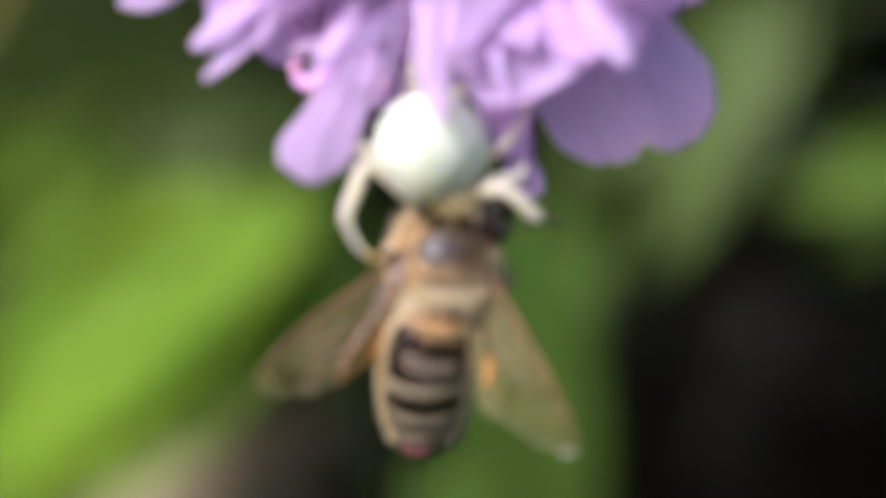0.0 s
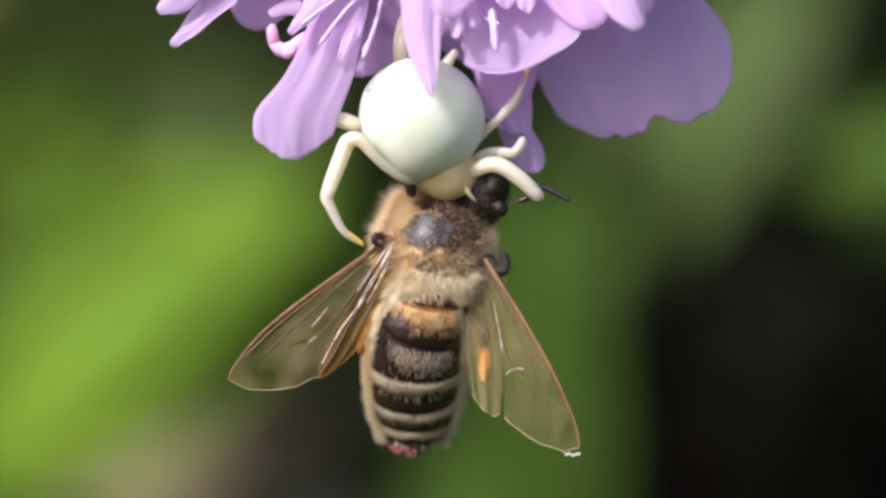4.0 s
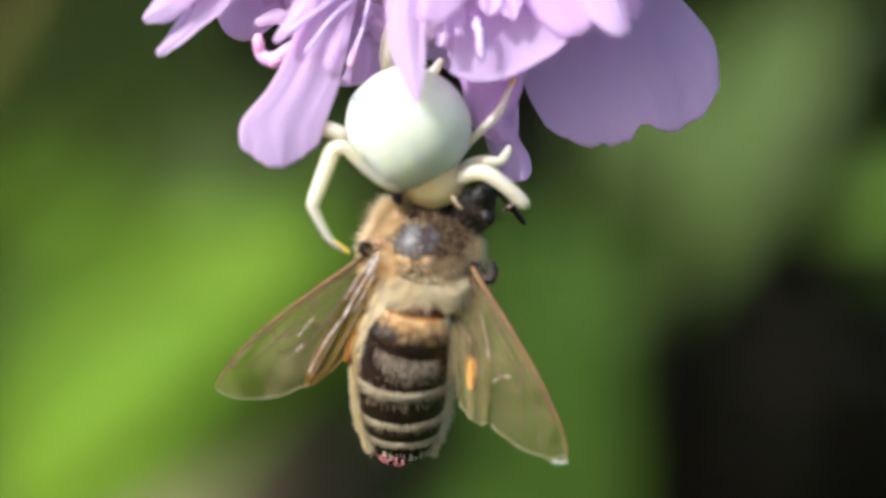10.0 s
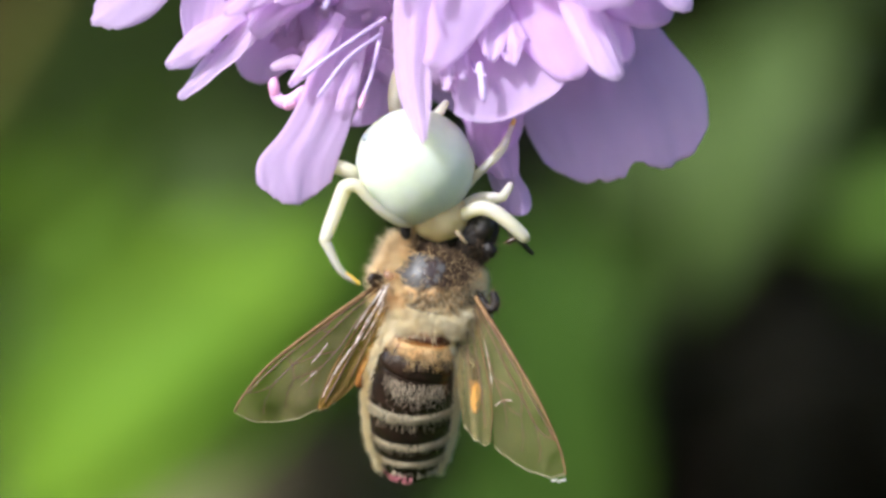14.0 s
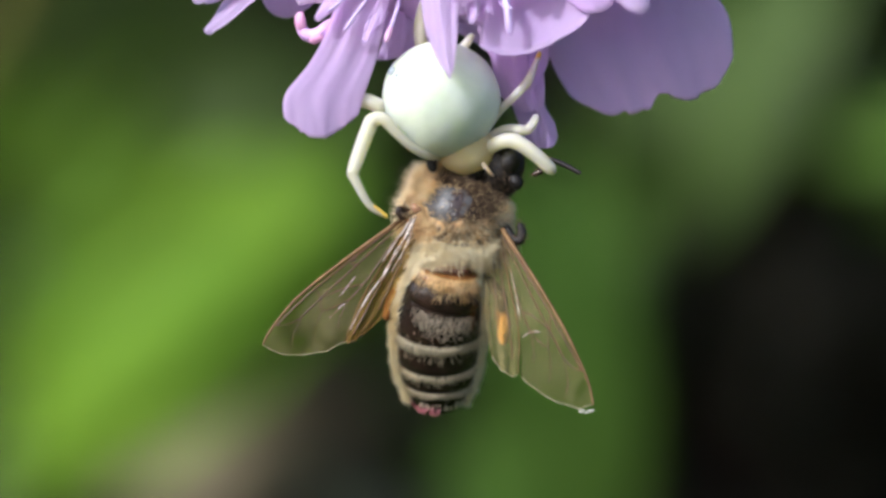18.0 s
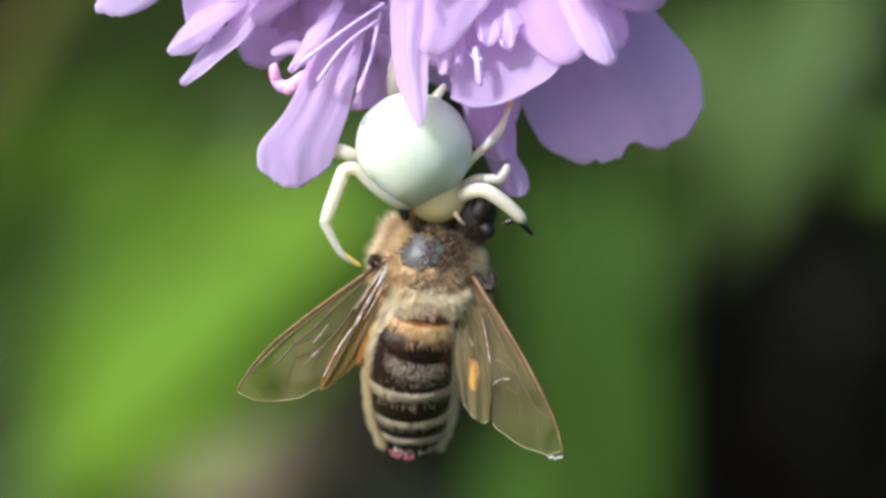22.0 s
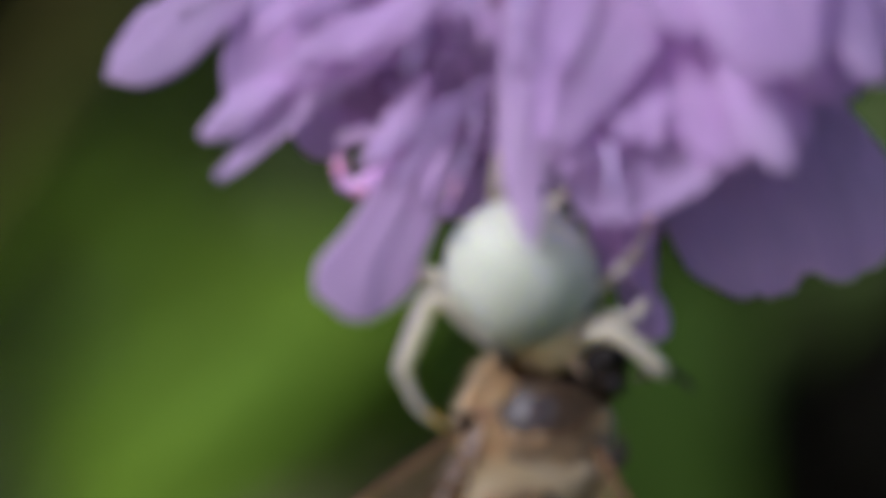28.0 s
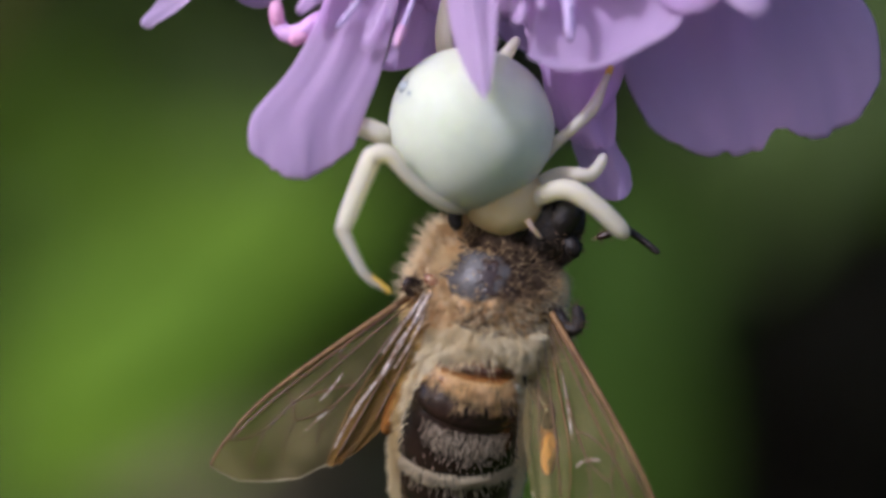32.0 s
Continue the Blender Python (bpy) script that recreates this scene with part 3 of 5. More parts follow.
    weed((120, 340, 0), (75, 320, 30), LEAF_GREY,
         [((53.2, 330.0, 40.4), (45.7, 320.0, 14.4), 13, (-0.25, -0.8, 0.5), 2), ((52.4, 315.0, 46.1), (28.4, 310.0, -7.0), 13, (-0.1, -0.8, 0.5), 2), ((38.2, 325.0, 30.5), (16.4, 318.0, 5.8), 15, (0.0, -0.85, 0.4), 2)],
         "wild plant with hanging grey-green leaves", group="wild plants behind the flower")
    weed((130, 350, 0), (92, 335, 12), LEAF_GREEN,
         [((70.0, 300.0, 8.0), (43.0, 296.0, 4.0), 9, front, 1), ((66.3, 330.0, 14.9), (48.6, 320.0, 4.4), 11, front, 1), ((67.1, 330.0, 11.9), (52.7, 325.0, -4.1), 11, front, 1)],
         "wild plant with small green leaves", group="wild plants behind the flower")
    weed((-90, 370, 0), (-62, 350, 10), LEAF_GREY,
         [((-49.7, 345.0, 16.2), (-26.0, 338.0, 25.6), 13, (-0.2, -0.9, 0.3), 1), ((-62.4, 345.0, 7.9), (-32.7, 338.0, 14.4), 15, (0.1, -0.8, 0.1), 1), ((-72.0, 352.0, 25.0), (-28.0, 346.0, 37.0), 18, (0.3, -0.8, 0.1), 1), ((-45.3, 330.0, 12.7), (-9.4, 322.0, 13.1), 16, (0.0, -0.9, 0.1), 1),
          ((-63.3, 340.0, 18.2), (-42.1, 335.0, 23.9), 14, (0.5, -0.6, 0.0), 1)],
         "wild plant with a dull grey-green leaf", group="wild plants behind the flower")
    stalk = thing("dry_stalk", -120, 300, -HEIGHT, "dry straw-coloured grass stalk leaning in the meadow", "stalk")
    part("stem", tube([(-120, 300, -HEIGHT - 6, 1.6), (-102, 298, -80, 1.6), (-80, 295, -16, 1.5), (-63.2, 293, 13.3, 1.5), (-49.4, 293, 36.6, 1.4), (-33, 291, 64, 0.9)], 8), STALK_DRY, stalk)
    part("blade", blade((-82, 294, -21), (-40, 290, 51), 3.2, (-0.4, -0.8, 0.3), 0.5, 0.5, 1.0, point=0.9, thick=0.3), STALK_DRY, stalk)


# ---------------------------------------------------------------- the flower
FACE = (-0.2, -1.0, 0.25)


def build_flower():
    ob = thing("scabious", 15, 300, -HEIGHT, "lilac scabious flower head on a thin green stem, petals hanging", "flower")
    part("stem", tube([(15, 300, -HEIGHT - 6, 0.9), (15, 302, -120, 0.9), (15, 296, -40, 0.85), (14, 230, 10, 0.8), (12, 150, 24, 0.8), (8, 85, 24, 0.8), (4, 38, 20, 0.85), (1.5, 9, 13, 1.1)], 10), STEM, ob)
    part("flower_head", blob((0.5, 6.5, 11.8), (6.0, 4.0, 5.2), rough=0.15, rough_scale=0.8), FLORET, ob, "pinkish domed base of the flower")
    rng = random.Random(11)
    for k in range(12):
        a = k * 2 * math.pi / 12
        c = Vector((0.8 + 5.5 * math.cos(a), 9.0, 11.8 + 5.0 * math.sin(a)))
        t = c + Vector((math.cos(a) * 4.0, -0.5, math.sin(a) * 3.5))
        part("bract", blade(c, t, 2.2, (math.cos(a) * 0.3, -1, math.sin(a) * 0.3), 0.5, 0.4, point=0.8, thick=0.2, nu=8, nv=6), CALYX, ob)

    def petal(base, tip, width, face=FACE, mat=PETAL, label="", **shape):
        return part("petal", blade(base, tip, width, face, **shape), mat, ob, label)

    def spread(left, right, mat, label="", **shape):
        return part("petal", spread_petal(left, right, **shape), mat, ob, label)

    pale = PETAL_PALE
    # left side: a broad lobe, a ruffled one with a tail, a narrow sliver, one behind
    petal((-9.2, 1.2, 11.4), (-14.95, -0.6, 6.85), 3.1, (-0.2, -1, 0.5), pale, neck=0.55, full=0.74, arch=0.4, cup=-0.3, phase=1, teeth=0.03, point=0.36)
    spread([(-9.4, 1.2, 11.4), (-10.5, 0.4, 9.4), (-10.95, 0.0, 7.6), (-10.75, -0.3, 5.9)], [(-7.4, 0.8, 11.4), (-8.0, 0.1, 9.0), (-8.5, -0.4, 7.2), (-8.9, -0.8, 6.1)],
           PETAL, "lilac petal with a ruffled edge", bow=0.4, teeth=0.3, cup=-0.4, ridge=0.06, phase=2.2)
    petal((-8.0, -0.2, 7.4), (-11.55, -1.4, 4.75), 1.6, (-0.2, -1, 0.5), pale, neck=0.55, full=0.7, arch=0.35, cup=-0.25, phase=0.8, point=0.36)
    petal((-4.2, -1.4, 9.6), (-8.8, -2.0, 7.2), 1.7, (-0.2, -1, 0.6), pale, neck=0.6, full=0.6, arch=0.5, cup=-0.3, phase=5.1)
    petal((-2.6, -2.0, 10.4), (-6.4, -2.8, 7.6), 1.9, (-0.2, -1, 0.5), pale, neck=0.6, full=0.6, arch=0.4, cup=-0.3, phase=6.1, ruffle=0.2)
    petal((-6.6, -0.4, 8.4), (-10.95, -1.5, 3.25), 1.35, (-0.3, -1, 0.5), pale, neck=0.9, full=0.6, arch=-0.5, cup=-0.25, phase=0.4, point=0.45)
    petal((-5.9, 2.6, 9.5), (-7.7, 2.2, 4.2), 4.6, (-0.1, -1, 0.0), neck=0.45, full=0.6, phase=3.1)
    petal((-3.8, 0.6, 9.4), (-7.6, -1.0, 6.3), 2.2, (-0.2, -1, 0.5), pale, neck=0.7, full=0.6, arch=0.4, ruffle=0.25, phase=4.1)
    petal((-5.2, 0.2, 11.8), (-9.6, -1.6, 8.8), 3.0, (-0.2, -1, 0.5), pale, neck=0.6, full=0.6, arch=0.5, ruffle=0.3, phase=1.9)
    # the long petal beside the spider and the small ones round it
    spread([(-4.1, 1.2, 8.6), (-4.95, -0.5, 4.4), (-5.95, -1.1, 2.1), (-7.25, -1.5, 0.4), (-7.35, -1.6, -0.75)],
           [(-1.7, 1.3, 8.6), (-2.45, -0.2, 4.4), (-2.95, -0.7, 2.1), (-3.5, -1.0, 0.5), (-3.85, -1.2, -0.65)], PETAL,
           "long lilac petal with a toothed end", bow=1.1, corner=1.5, teeth=0.14, cup=0.2, ridge=0.09, phase=0.2)
    petal((-3.4, -1.0, 7.2), (-5.75, -1.9, 3.75), 1.05, (-0.3, -1, 0.3), pale, neck=0.6, full=0.6, cup=-0.2, phase=0.6)
    spread([(-2.7, 2.4, 6.8), (-2.5, 2.4, 4.4), (-2.8, 2.3, 3.0), (-3.1, 2.2, 2.1)], [(-1.6, 2.4, 6.8), (-1.35, 2.4, 4.6), (-1.2, 2.3, 3.2), (-1.2, 2.2, 2.4)],
           PETAL, bow=0.15, cup=0.2, phase=4.0)
    petal((-2.6, -1.3, 5.0), (-3.55, -2.1, 2.6), 0.75, (-0.3, -1, 0.2), pale, neck=0.5, full=0.6, cup=-0.2, phase=2.6)
    # the pale petal before the spider, with its narrow tongue
    petal((3.6, -0.4, 12.4), (0.9, -3.1, 4.5), 5.2, (0.0, -1, 0.5), pale, neck=0.65, full=0.55, arch=0.5, cup=-0.5, phase=5.2, point=0.6,
          label="broad pale petal over the spider")
    spread([(-0.5, -0.6, 12.2), (-0.75, -1.9, 9.2), (-0.9, -2.5, 6.8), (-0.85, -2.8, 4.6), (-0.55, -3.0, 2.9), (0.0, -3.15, 1.6)],
           [(2.2, -0.6, 12.2), (2.0, -1.9, 9.2), (1.5, -2.4, 6.8), (0.95, -2.8, 4.6), (0.85, -3.0, 2.9), (0.72, -3.15, 1.7)],
           pale, "pale tongue-shaped petal over the spider", bow=0.75, corner=1.25, cup=0.25, teeth=0.28, ridge=0.10, phase=3.2)
    petal((1.7, -1.4, 6.4), (1.55, -2.9, 3.5), 1.0, (0.2, -1, 0.2), pale, neck=0.6, full=0.6, cup=-0.25, phase=1.1, ruffle=0.15)
    petal((2.2, -1.0, 6.6), (2.35, -2.5, 3.9), 0.9, (-0.2, -1, 0.3), pale, neck=0.5, full=0.65, cup=0.3, phase=4.4, ruffle=0.15)
    petal((4.4, -1.4, 7.2), (4.6, -2.6, 4.7), 1.5, (-0.3, -1, 0.3), pale, neck=0.5, full=0.6, cup=-0.35, phase=2.7, ruffle=0.12)
    petal((3.4, 1.4, 7.6), (3.9, 1.5, 0.4), 4.2, (-0.2, -1, 0.2), neck=0.5, full=0.6, arch=-0.3, phase=6.3, ruffle=0.3)
    spread([(2.2, 1.8, 4.8), (2.4, 1.6, 1.9), (2.8, 1.45, 0.4), (3.4, 1.35, -0.25)], [(4.6, 1.8, 4.8), (4.85, 1.6, 1.9), (4.95, 1.45, 0.6), (4.9, 1.35, -0.35)],
           PETAL, bow=0.25, cup=0.25, ridge=0.09, teeth=0.12, phase=2.9)
    spread([(3.2, 2.5, 2.4), (3.4, 2.3, 0.0), (3.7, 2.15, -1.0), (4.0, 2.1, -1.75)], [(4.6, 2.5, 2.4), (4.9, 2.3, 0.0), (5.4, 2.2, -1.0), (5.55, 2.1, -1.7)],
           PETAL, bow=0.6, cup=0.3, phase=1.3)
    # the curled petal: a cup open to the front, its rim turned up
    spread([(2.6, 0.2, 9.6), (2.3, -0.9, 5.4), (1.95, -1.6, 3.2), (1.85, -1.9, 2.2)], [(6.6, 0.2, 10.4), (7.2, -0.9, 7.0), (7.3, -1.7, 4.7), (6.7, -2.1, 3.2)],
           pale, "curled lilac petal with an upturned rim", bow=1.15, corner=2.0, cup=-0.55, ridge=0.11, rim=0.95, teeth=0.1, phase=0.9)
    petal((3.2, 0.6, 7.6), (2.6, -0.6, 3.0), 2.8, (-0.1, -1, 0.2), neck=0.6, full=0.7, phase=4.6, ruffle=0.2)
    petal((4.0, -1.2, 8.0), (3.65, -2.6, 4.85), 1.8, (0.0, -1, 0.3), pale, neck=0.6, full=0.62, cup=-0.3, phase=3.9)
    # right side
    petal((6.7, -0.8, 9.4), (9.45, -3.9, 3.85), 2.1, (0.35, -1, 0.4), pale, neck=0.75, full=0.80, arch=0.3, cup=-0.25, phase=2.0, point=0.30)
    petal((7.4, 0.2, 9.6), (10.1, -1.2, 4.8), 2.6, (-0.2, -1, 0.3), neck=0.6, full=0.6, phase=3.6)
    petal((5.4, 0.0, 10.0), (7.6, -2.4, 4.0), 4.1, (-0.2, -1, 0.3), neck=0.6, full=0.68, phase=5.0, arch=0.3)
    spread([(7.2, 3.2, 10.0), (5.7, 3.2, 5.4), (5.15, 3.2, 2.5), (6.1, 3.2, 0.35)], [(9.2, 3.0, 10.0), (12.0, 2.8, 6.4), (13.7, 2.6, 4.2), (14.0, 2.6, 2.1)],
           PETAL, "broad lilac petal with a notched, ragged end", bow=1.7, corner=3.4, notch=0.75, notch_at=0.52, fold=0.5, cup=0.35, ridge=0.17, teeth=0.34,
           phase=1.8, nu=30, nv=48)
    petal((4.8, -1.2, 14.6), (6.0, -3.4, 8.6), 4.6, (0.0, -1, 0.5), pale, neck=0.6, full=0.7, arch=0.5, cup=-0.4, phase=2.6, point=0.36)
    petal((6.6, -2.6, 14.0), (9.6, -4.9, 7.1), 5.0, (0.1, -1, 0.5), pale, neck=0.5, full=0.72, arch=0.6, cup=-0.5, phase=3.3, point=0.36, teeth=0.03)
    petal((7.6, 0.6, 12.8), (11.7, -1.2, 6.5), 4.2, (0.1, -1, 0.4), neck=0.5, full=0.7, arch=0.4, cup=-0.4, phase=4.5, point=0.38)
    petal((8.8, -1.2, 13.8), (12.75, -3.2, 7.0), 2.8, (0.2, -1, 0.4), pale, neck=0.5, full=0.7, arch=0.4, cup=-0.4, phase=5.9, point=0.4)
    petal((8.6, 1.6, 14.6), (14.2, 0.4, 8.7), 4.0, (0.2, -1, 0.4), neck=0.5, full=0.7, arch=0.4, cup=-0.4, phase=0.7, point=0.4)
    petal((9.0, 1.8, 16.6), (16.2, 1.2, 12.6), 4.4, (0.2, -1, 0.4), neck=0.5, full=0.66, arch=0.4, cup=-0.4, phase=1.7)
    # upper left
    petal((-7.8, 1.0, 14.0), (-13.8, -0.2, 11.8), 3.2, (-0.3, -1, 0.4), neck=0.4, full=0.66, arch=0.5, cup=-0.4, phase=3.7)
    petal((-7.6, 2.0, 16.0), (-13.6, 1.0, 16.4), 3.4, (-0.3, -1, 0.4), neck=0.4, full=0.66, arch=0.5, cup=-0.4, phase=4.2)
    # petals of the upper half, which the head carries all round
    for k in range(14):
        a = radians(25 + k * 10)
        r0, r1 = 7.0, 14.5 + 1.5 * math.sin(k * 2.1)
        c = Vector((0.8, 1.0, 13.0))
        petal(c + Vector((math.cos(a) * r0, 0.5, math.sin(a) * r0 * 0.8)), c + Vector((math.cos(a) * r1, -0.8 + (k % 3) * 0.8, math.sin(a) * r1 * 0.8)),
              4.4, (0, -1, 0.3), (PETAL, PETAL_PALE)[k % 2], neck=0.4, full=0.6, arch=0.5, cup=-0.4, phase=k * 0.9, nu=12, nv=8)
    # florets of the disc: short tubes, each opening into five crinkled lobes
    for k in range(40):
        r = 6.6 * math.sqrt((k + 0.5) / 40)
        a = k * 2.39996
        x, z = 0.0 + r * math.cos(a) * 1.1, 12.2 + r * math.sin(a) * 0.82
        y = -0.6 + 0.06 * r * r
        out = Vector((math.cos(a) * r * 0.12, -1, math.sin(a) * r * 0.12 - 0.25)).normalized()
        p = Vector((x, y + 2.6, z))
        e = p + out * rng.uniform(2.4, 3.6)
        fl = part("floret", tube([(*p, 0.35), (*(p.lerp(e, 0.5)), 0.38), (*e, 0.42)], 8, 3), FLORET, ob, "pink tube of a disc floret")
        s = out.orthogonal().normalized()
        for q in range(5):
            w = Matrix.Rotation(q * 1.2566 + k, 3, out) @ s
            big = 2.3 + 0.7 * rng.random() + (1.0 if w.z < -0.3 else 0.0)
            part("lobe", blade(e - out * 0.5, e + w * big + out * rng.uniform(-0.2, 0.9), 2.1, out, 0.4, 0.6, cup=-0.2, arch=0.2, ruffle=0.18, waves=8.0,
                               phase=q + k, thick=0.08, nu=7, nv=8), FLORET if (q + k) % 3 == 0 else PETAL_PALE, fl)

    def stamen(points, tip=ANTHER, r=0.06, size=0.13):
        st = part("stamen", tube([(*p, r) for p in points], 6, 6), FILAMENT, ob, "thin pale lilac filament")
        a, b = Vector(points[-2]), Vector(points[-1])
        d = (b - a).normalized()
        part("anther", tube([(*(b - d * 0.35), size * 0.8), (*b, size), (*(b + d * 0.35), size * 0.6)], 8, 3), tip, st)

    stamen([(-1.3, -0.8, 7.0), (-3.0, -1.9, 5.8), (-4.9, -2.1, 4.4)], FILAMENT, 0.10, 0.12)
    stamen([(-1.6, -1.0, 6.2), (-3.1, -1.9, 5.0), (-4.2, -2.0, 3.6)], FILAMENT, 0.10, 0.12)
    stamen([(-1.5, 0.2, 6.6), (-1.9, -0.8, 4.6), (-2.4, -1.4, 3.1)], STYLE, 0.11, 0.17)
    stamen([(2.7, -1.6, 4.9), (2.9, -2.2, 4.4), (3.15, -2.4, 4.3)], FILAMENT, 0.06, 0.07)
    stamen([(3.1, -2.2, 4.7), (3.2, -2.45, 4.0), (3.25, -2.5, 3.4)], FILAMENT, 0.19, 0.20)
    stamen([(-5.6, 0.0, 12.4), (-9.2, -1.4, 12.4), (-13.9, -2.0, 11.0)], ANTHER, 0.08, 0.24)
    stamen([(-5.0, -0.6, 11.6), (-7.6, -2.4, 11.2), (-9.4, -3.0, 9.6)], FILAMENT, 0.07, 0.14)
    stamen([(-4.6, -0.8, 10.6), (-6.8, -2.6, 9.6), (-8.4, -3.0, 8.0)], ANTHER, 0.06, 0.15)
    stamen([(-0.6, -1.6, 13.0), (-1.4, -4.2, 12.0), (-2.0, -4.8, 9.4)], pale, 0.20, 0.34)
    stamen([(1.0, -1.8, 13.0), (0.6, -4.4, 12.0), (-0.2, -4.9, 9.2)], pale, 0.20, 0.34)
    for k in range(9):
        a = k * 2.4
        r = 3.0 + (k % 4) * 1.0
        x, z = -0.5 + r * math.cos(a), 12.6 + r * math.sin(a) * 0.8
        stamen([(x, -0.6, z), (x + 0.5 * math.cos(a), -3.4, z + 0.2), (x + 1.4 * math.cos(a), -4.4, z - 0.9)], (pale, FILAMENT)[k % 2])
    # the hooked style beside the long petal
    hook = part("style", tube([(-4.6, 0.3, 3.9, 0.24), (-5.2, -0.3, 3.6, 0.30), (-5.7, -0.5, 3.2, 0.33), (-6.2, -0.5, 3.15, 0.32), (-6.5, -0.5, 3.5, 0.27), (-6.55, -0.5, 3.9, 0.22)], 10, 5), ANTHER, ob, "hooked mauve style")
    part("stigma", tube([(-6.5, -0.6, 3.5, 0.24), (-6.55, -0.64, 3.8, 0.27), (-6.55, -0.6, 4.05, 0.24), (-6.5, -0.55, 4.15, 0.16)], 10, 3), STIGMA, hook, "pink stigma")
    part("stigma", tube([(-5.65, -0.72, 3.05, 0.22), (-5.95, -0.76, 2.92, 0.24)], 10, 3), STIGMA, hook, "pink stigma")
    part("style", tube([(-4.0, 0.6, 5.6, 0.22), (-5.0, 0.2, 5.0, 0.30), (-5.7, 0.1, 5.05, 0.36), (-6.2, 0.1, 4.95, 0.26), (-6.6, 0.1, 4.8, 0.20)], 8, 4), FLORET, ob, "short lilac style")


# ---------------------------------------------------------------- the spider
def build_spider():
    ob = thing("crab_spider", 0, 0, 0, "white crab spider hanging from the flower and holding a bee", "spider")
    body = part("abdomen", blob((0.0, 0.0, 0.05), (2.80, 2.65, 2.76), (0, 14, 0), 40, 28, 0.02, 0.8, 0.05), SPIDER_WHITE, ob, "smooth round white abdomen")
    for x, z, r in ((-2.2, 1.42, 0.30), (-2.0, 1.18, 0.14)):
        y = -2.65 * math.sqrt(max(1 - (x / 2.8) ** 2 - (z / 2.76) ** 2, 0.01)) - 0.02
        k = 1 - (r * 0.30) / 2.75
        part("spot", blob((x * k, y * k, z * k), (r, r * 0.9, r * 0.8), seg=18, rings=12), SPIDER_SPOT, body)
    chest = part("cephalothorax", blob((1.1, 0.4, -2.2), (1.5, 1.35, 1.28), (0, 18, 0), 28, 18, 0.03, 1.2), SPIDER_CREAM, ob, "cream head and chest")
    for k in range(4):
        part("eye", blob((0.75 + k * 0.42, -0.55 + abs(k - 1.5) * 0.12, -2.95 + 0.05 * k), (0.07, 0.06, 0.07), seg=10, rings=6), BEE_EYE, chest)

    def leg(points, tip=None, flat=1.0):
        """A jointed leg; tip: how many of its last points are the amber claw."""
        lg = part("leg", tube(points, 12, 6, flat), SPIDER_LEG, ob)
        if tip:
            p = points[-1]
            q = points[-2]
            d = (Vector(p[:3]) - Vector(q[:3]))
            a = Vector(p[:3]) - d * tip
            part("claw", tube([(*a, q[3] * (0.55 + 0.3 * tip) + 0.02), (*(a.lerp(Vector(p[:3]), 0.6)), p[3] * 1.25), (*(Vector(p[:3]) + d * 0.08), p[3])], 10, 4), SPIDER_TIP, lg, "amber claw")
        return lg

    leg([(0.3, 0.4, -2.6, 0.2), (-0.6, -0.8, -2.58, 0.2), (-1.35, -1.45, -2.18, 0.21), (-2.08, -1.85, -1.52, 0.23), (-2.55, -2.0, -0.96, 0.29), (-2.85, -2.0, -0.84, 0.34), (-3.12, -2.0, -0.92, 0.36), (-3.3, -2.0, -1.15, 0.36),
         (-3.9, -2.05, -2.7, 0.33), (-4.08, -2.1, -3.2, 0.29), (-4.13, -2.1, -3.40, 0.27), (-4.05, -2.08, -3.62, 0.24), (-3.4, -1.85, -4.85, 0.17), (-2.65, -1.6, -5.38, 0.11)], 0.75)
    leg([(-1.2, 0.8, -1.4, 0.3), (-2.4, 0.0, -0.45, 0.34), (-2.9, -0.5, -0.2, 0.36), (-3.4, -0.55, 0.0, 0.38), (-3.72, -0.45, 0.05, 0.34)])
    leg([(1.9, 0.2, -2.45, 0.32), (2.8, -0.7, -1.98, 0.34), (3.5, -0.9, -1.98, 0.36), (4.3, -0.9, -2.5, 0.34), (5.0, -0.75, -3.15, 0.32), (5.2, -0.65, -3.35, 0.26)])
    leg([(2.0, 0.6, -2.0, 0.28), (2.9, 0.2, -1.45, 0.26), (3.6, -0.1, -1.4, 0.25), (4.05, -0.05, -1.42, 0.23), (4.35, 0.1, -1.1, 0.21), (4.5, 0.3, -0.8, 0.17)])
    leg([(1.8, 0.8, -1.6, 0.28), (2.7, 0.2, -0.55, 0.22), (3.4, -0.1, 0.1, 0.19), (4.1, 0.0, 0.85, 0.23), (4.45, 0.4, 1.6, 0.14), (4.7, 0.8, 2.2, 0.10)], 0.6)
    part("palp", tube([(1.85, -0.2, -2.75, 0.20), (2.05, -0.4, -3.1, 0.11), (2.3, -0.35, -3.4, 0.09), (2.45, -0.2, -3.55, 0.05)], 10, 5), SPIDER_CREAM, chest)
    leg([(-0.5, 1.6, 0.4, 0.3), (-0.85, 0.9, 2.3, 0.30), (-0.95, 0.4, 3.3, 0.30), (-0.85, 0.5, 4.2, 0.27), (-0.6, 1.0, 5.0, 0.2)])
    leg([(1.0, 1.4, 0.8, 0.26), (1.1, 0.2, 2.35, 0.25), (1.25, 0.1, 2.7, 0.22), (1.5, 0.8, 3.1, 0.16)])


# ---------------------------------------------------------------- the bee
CHEST = (Vector((0.78, 2.4, -5.4)), (2.22, 2.2, 2.3))
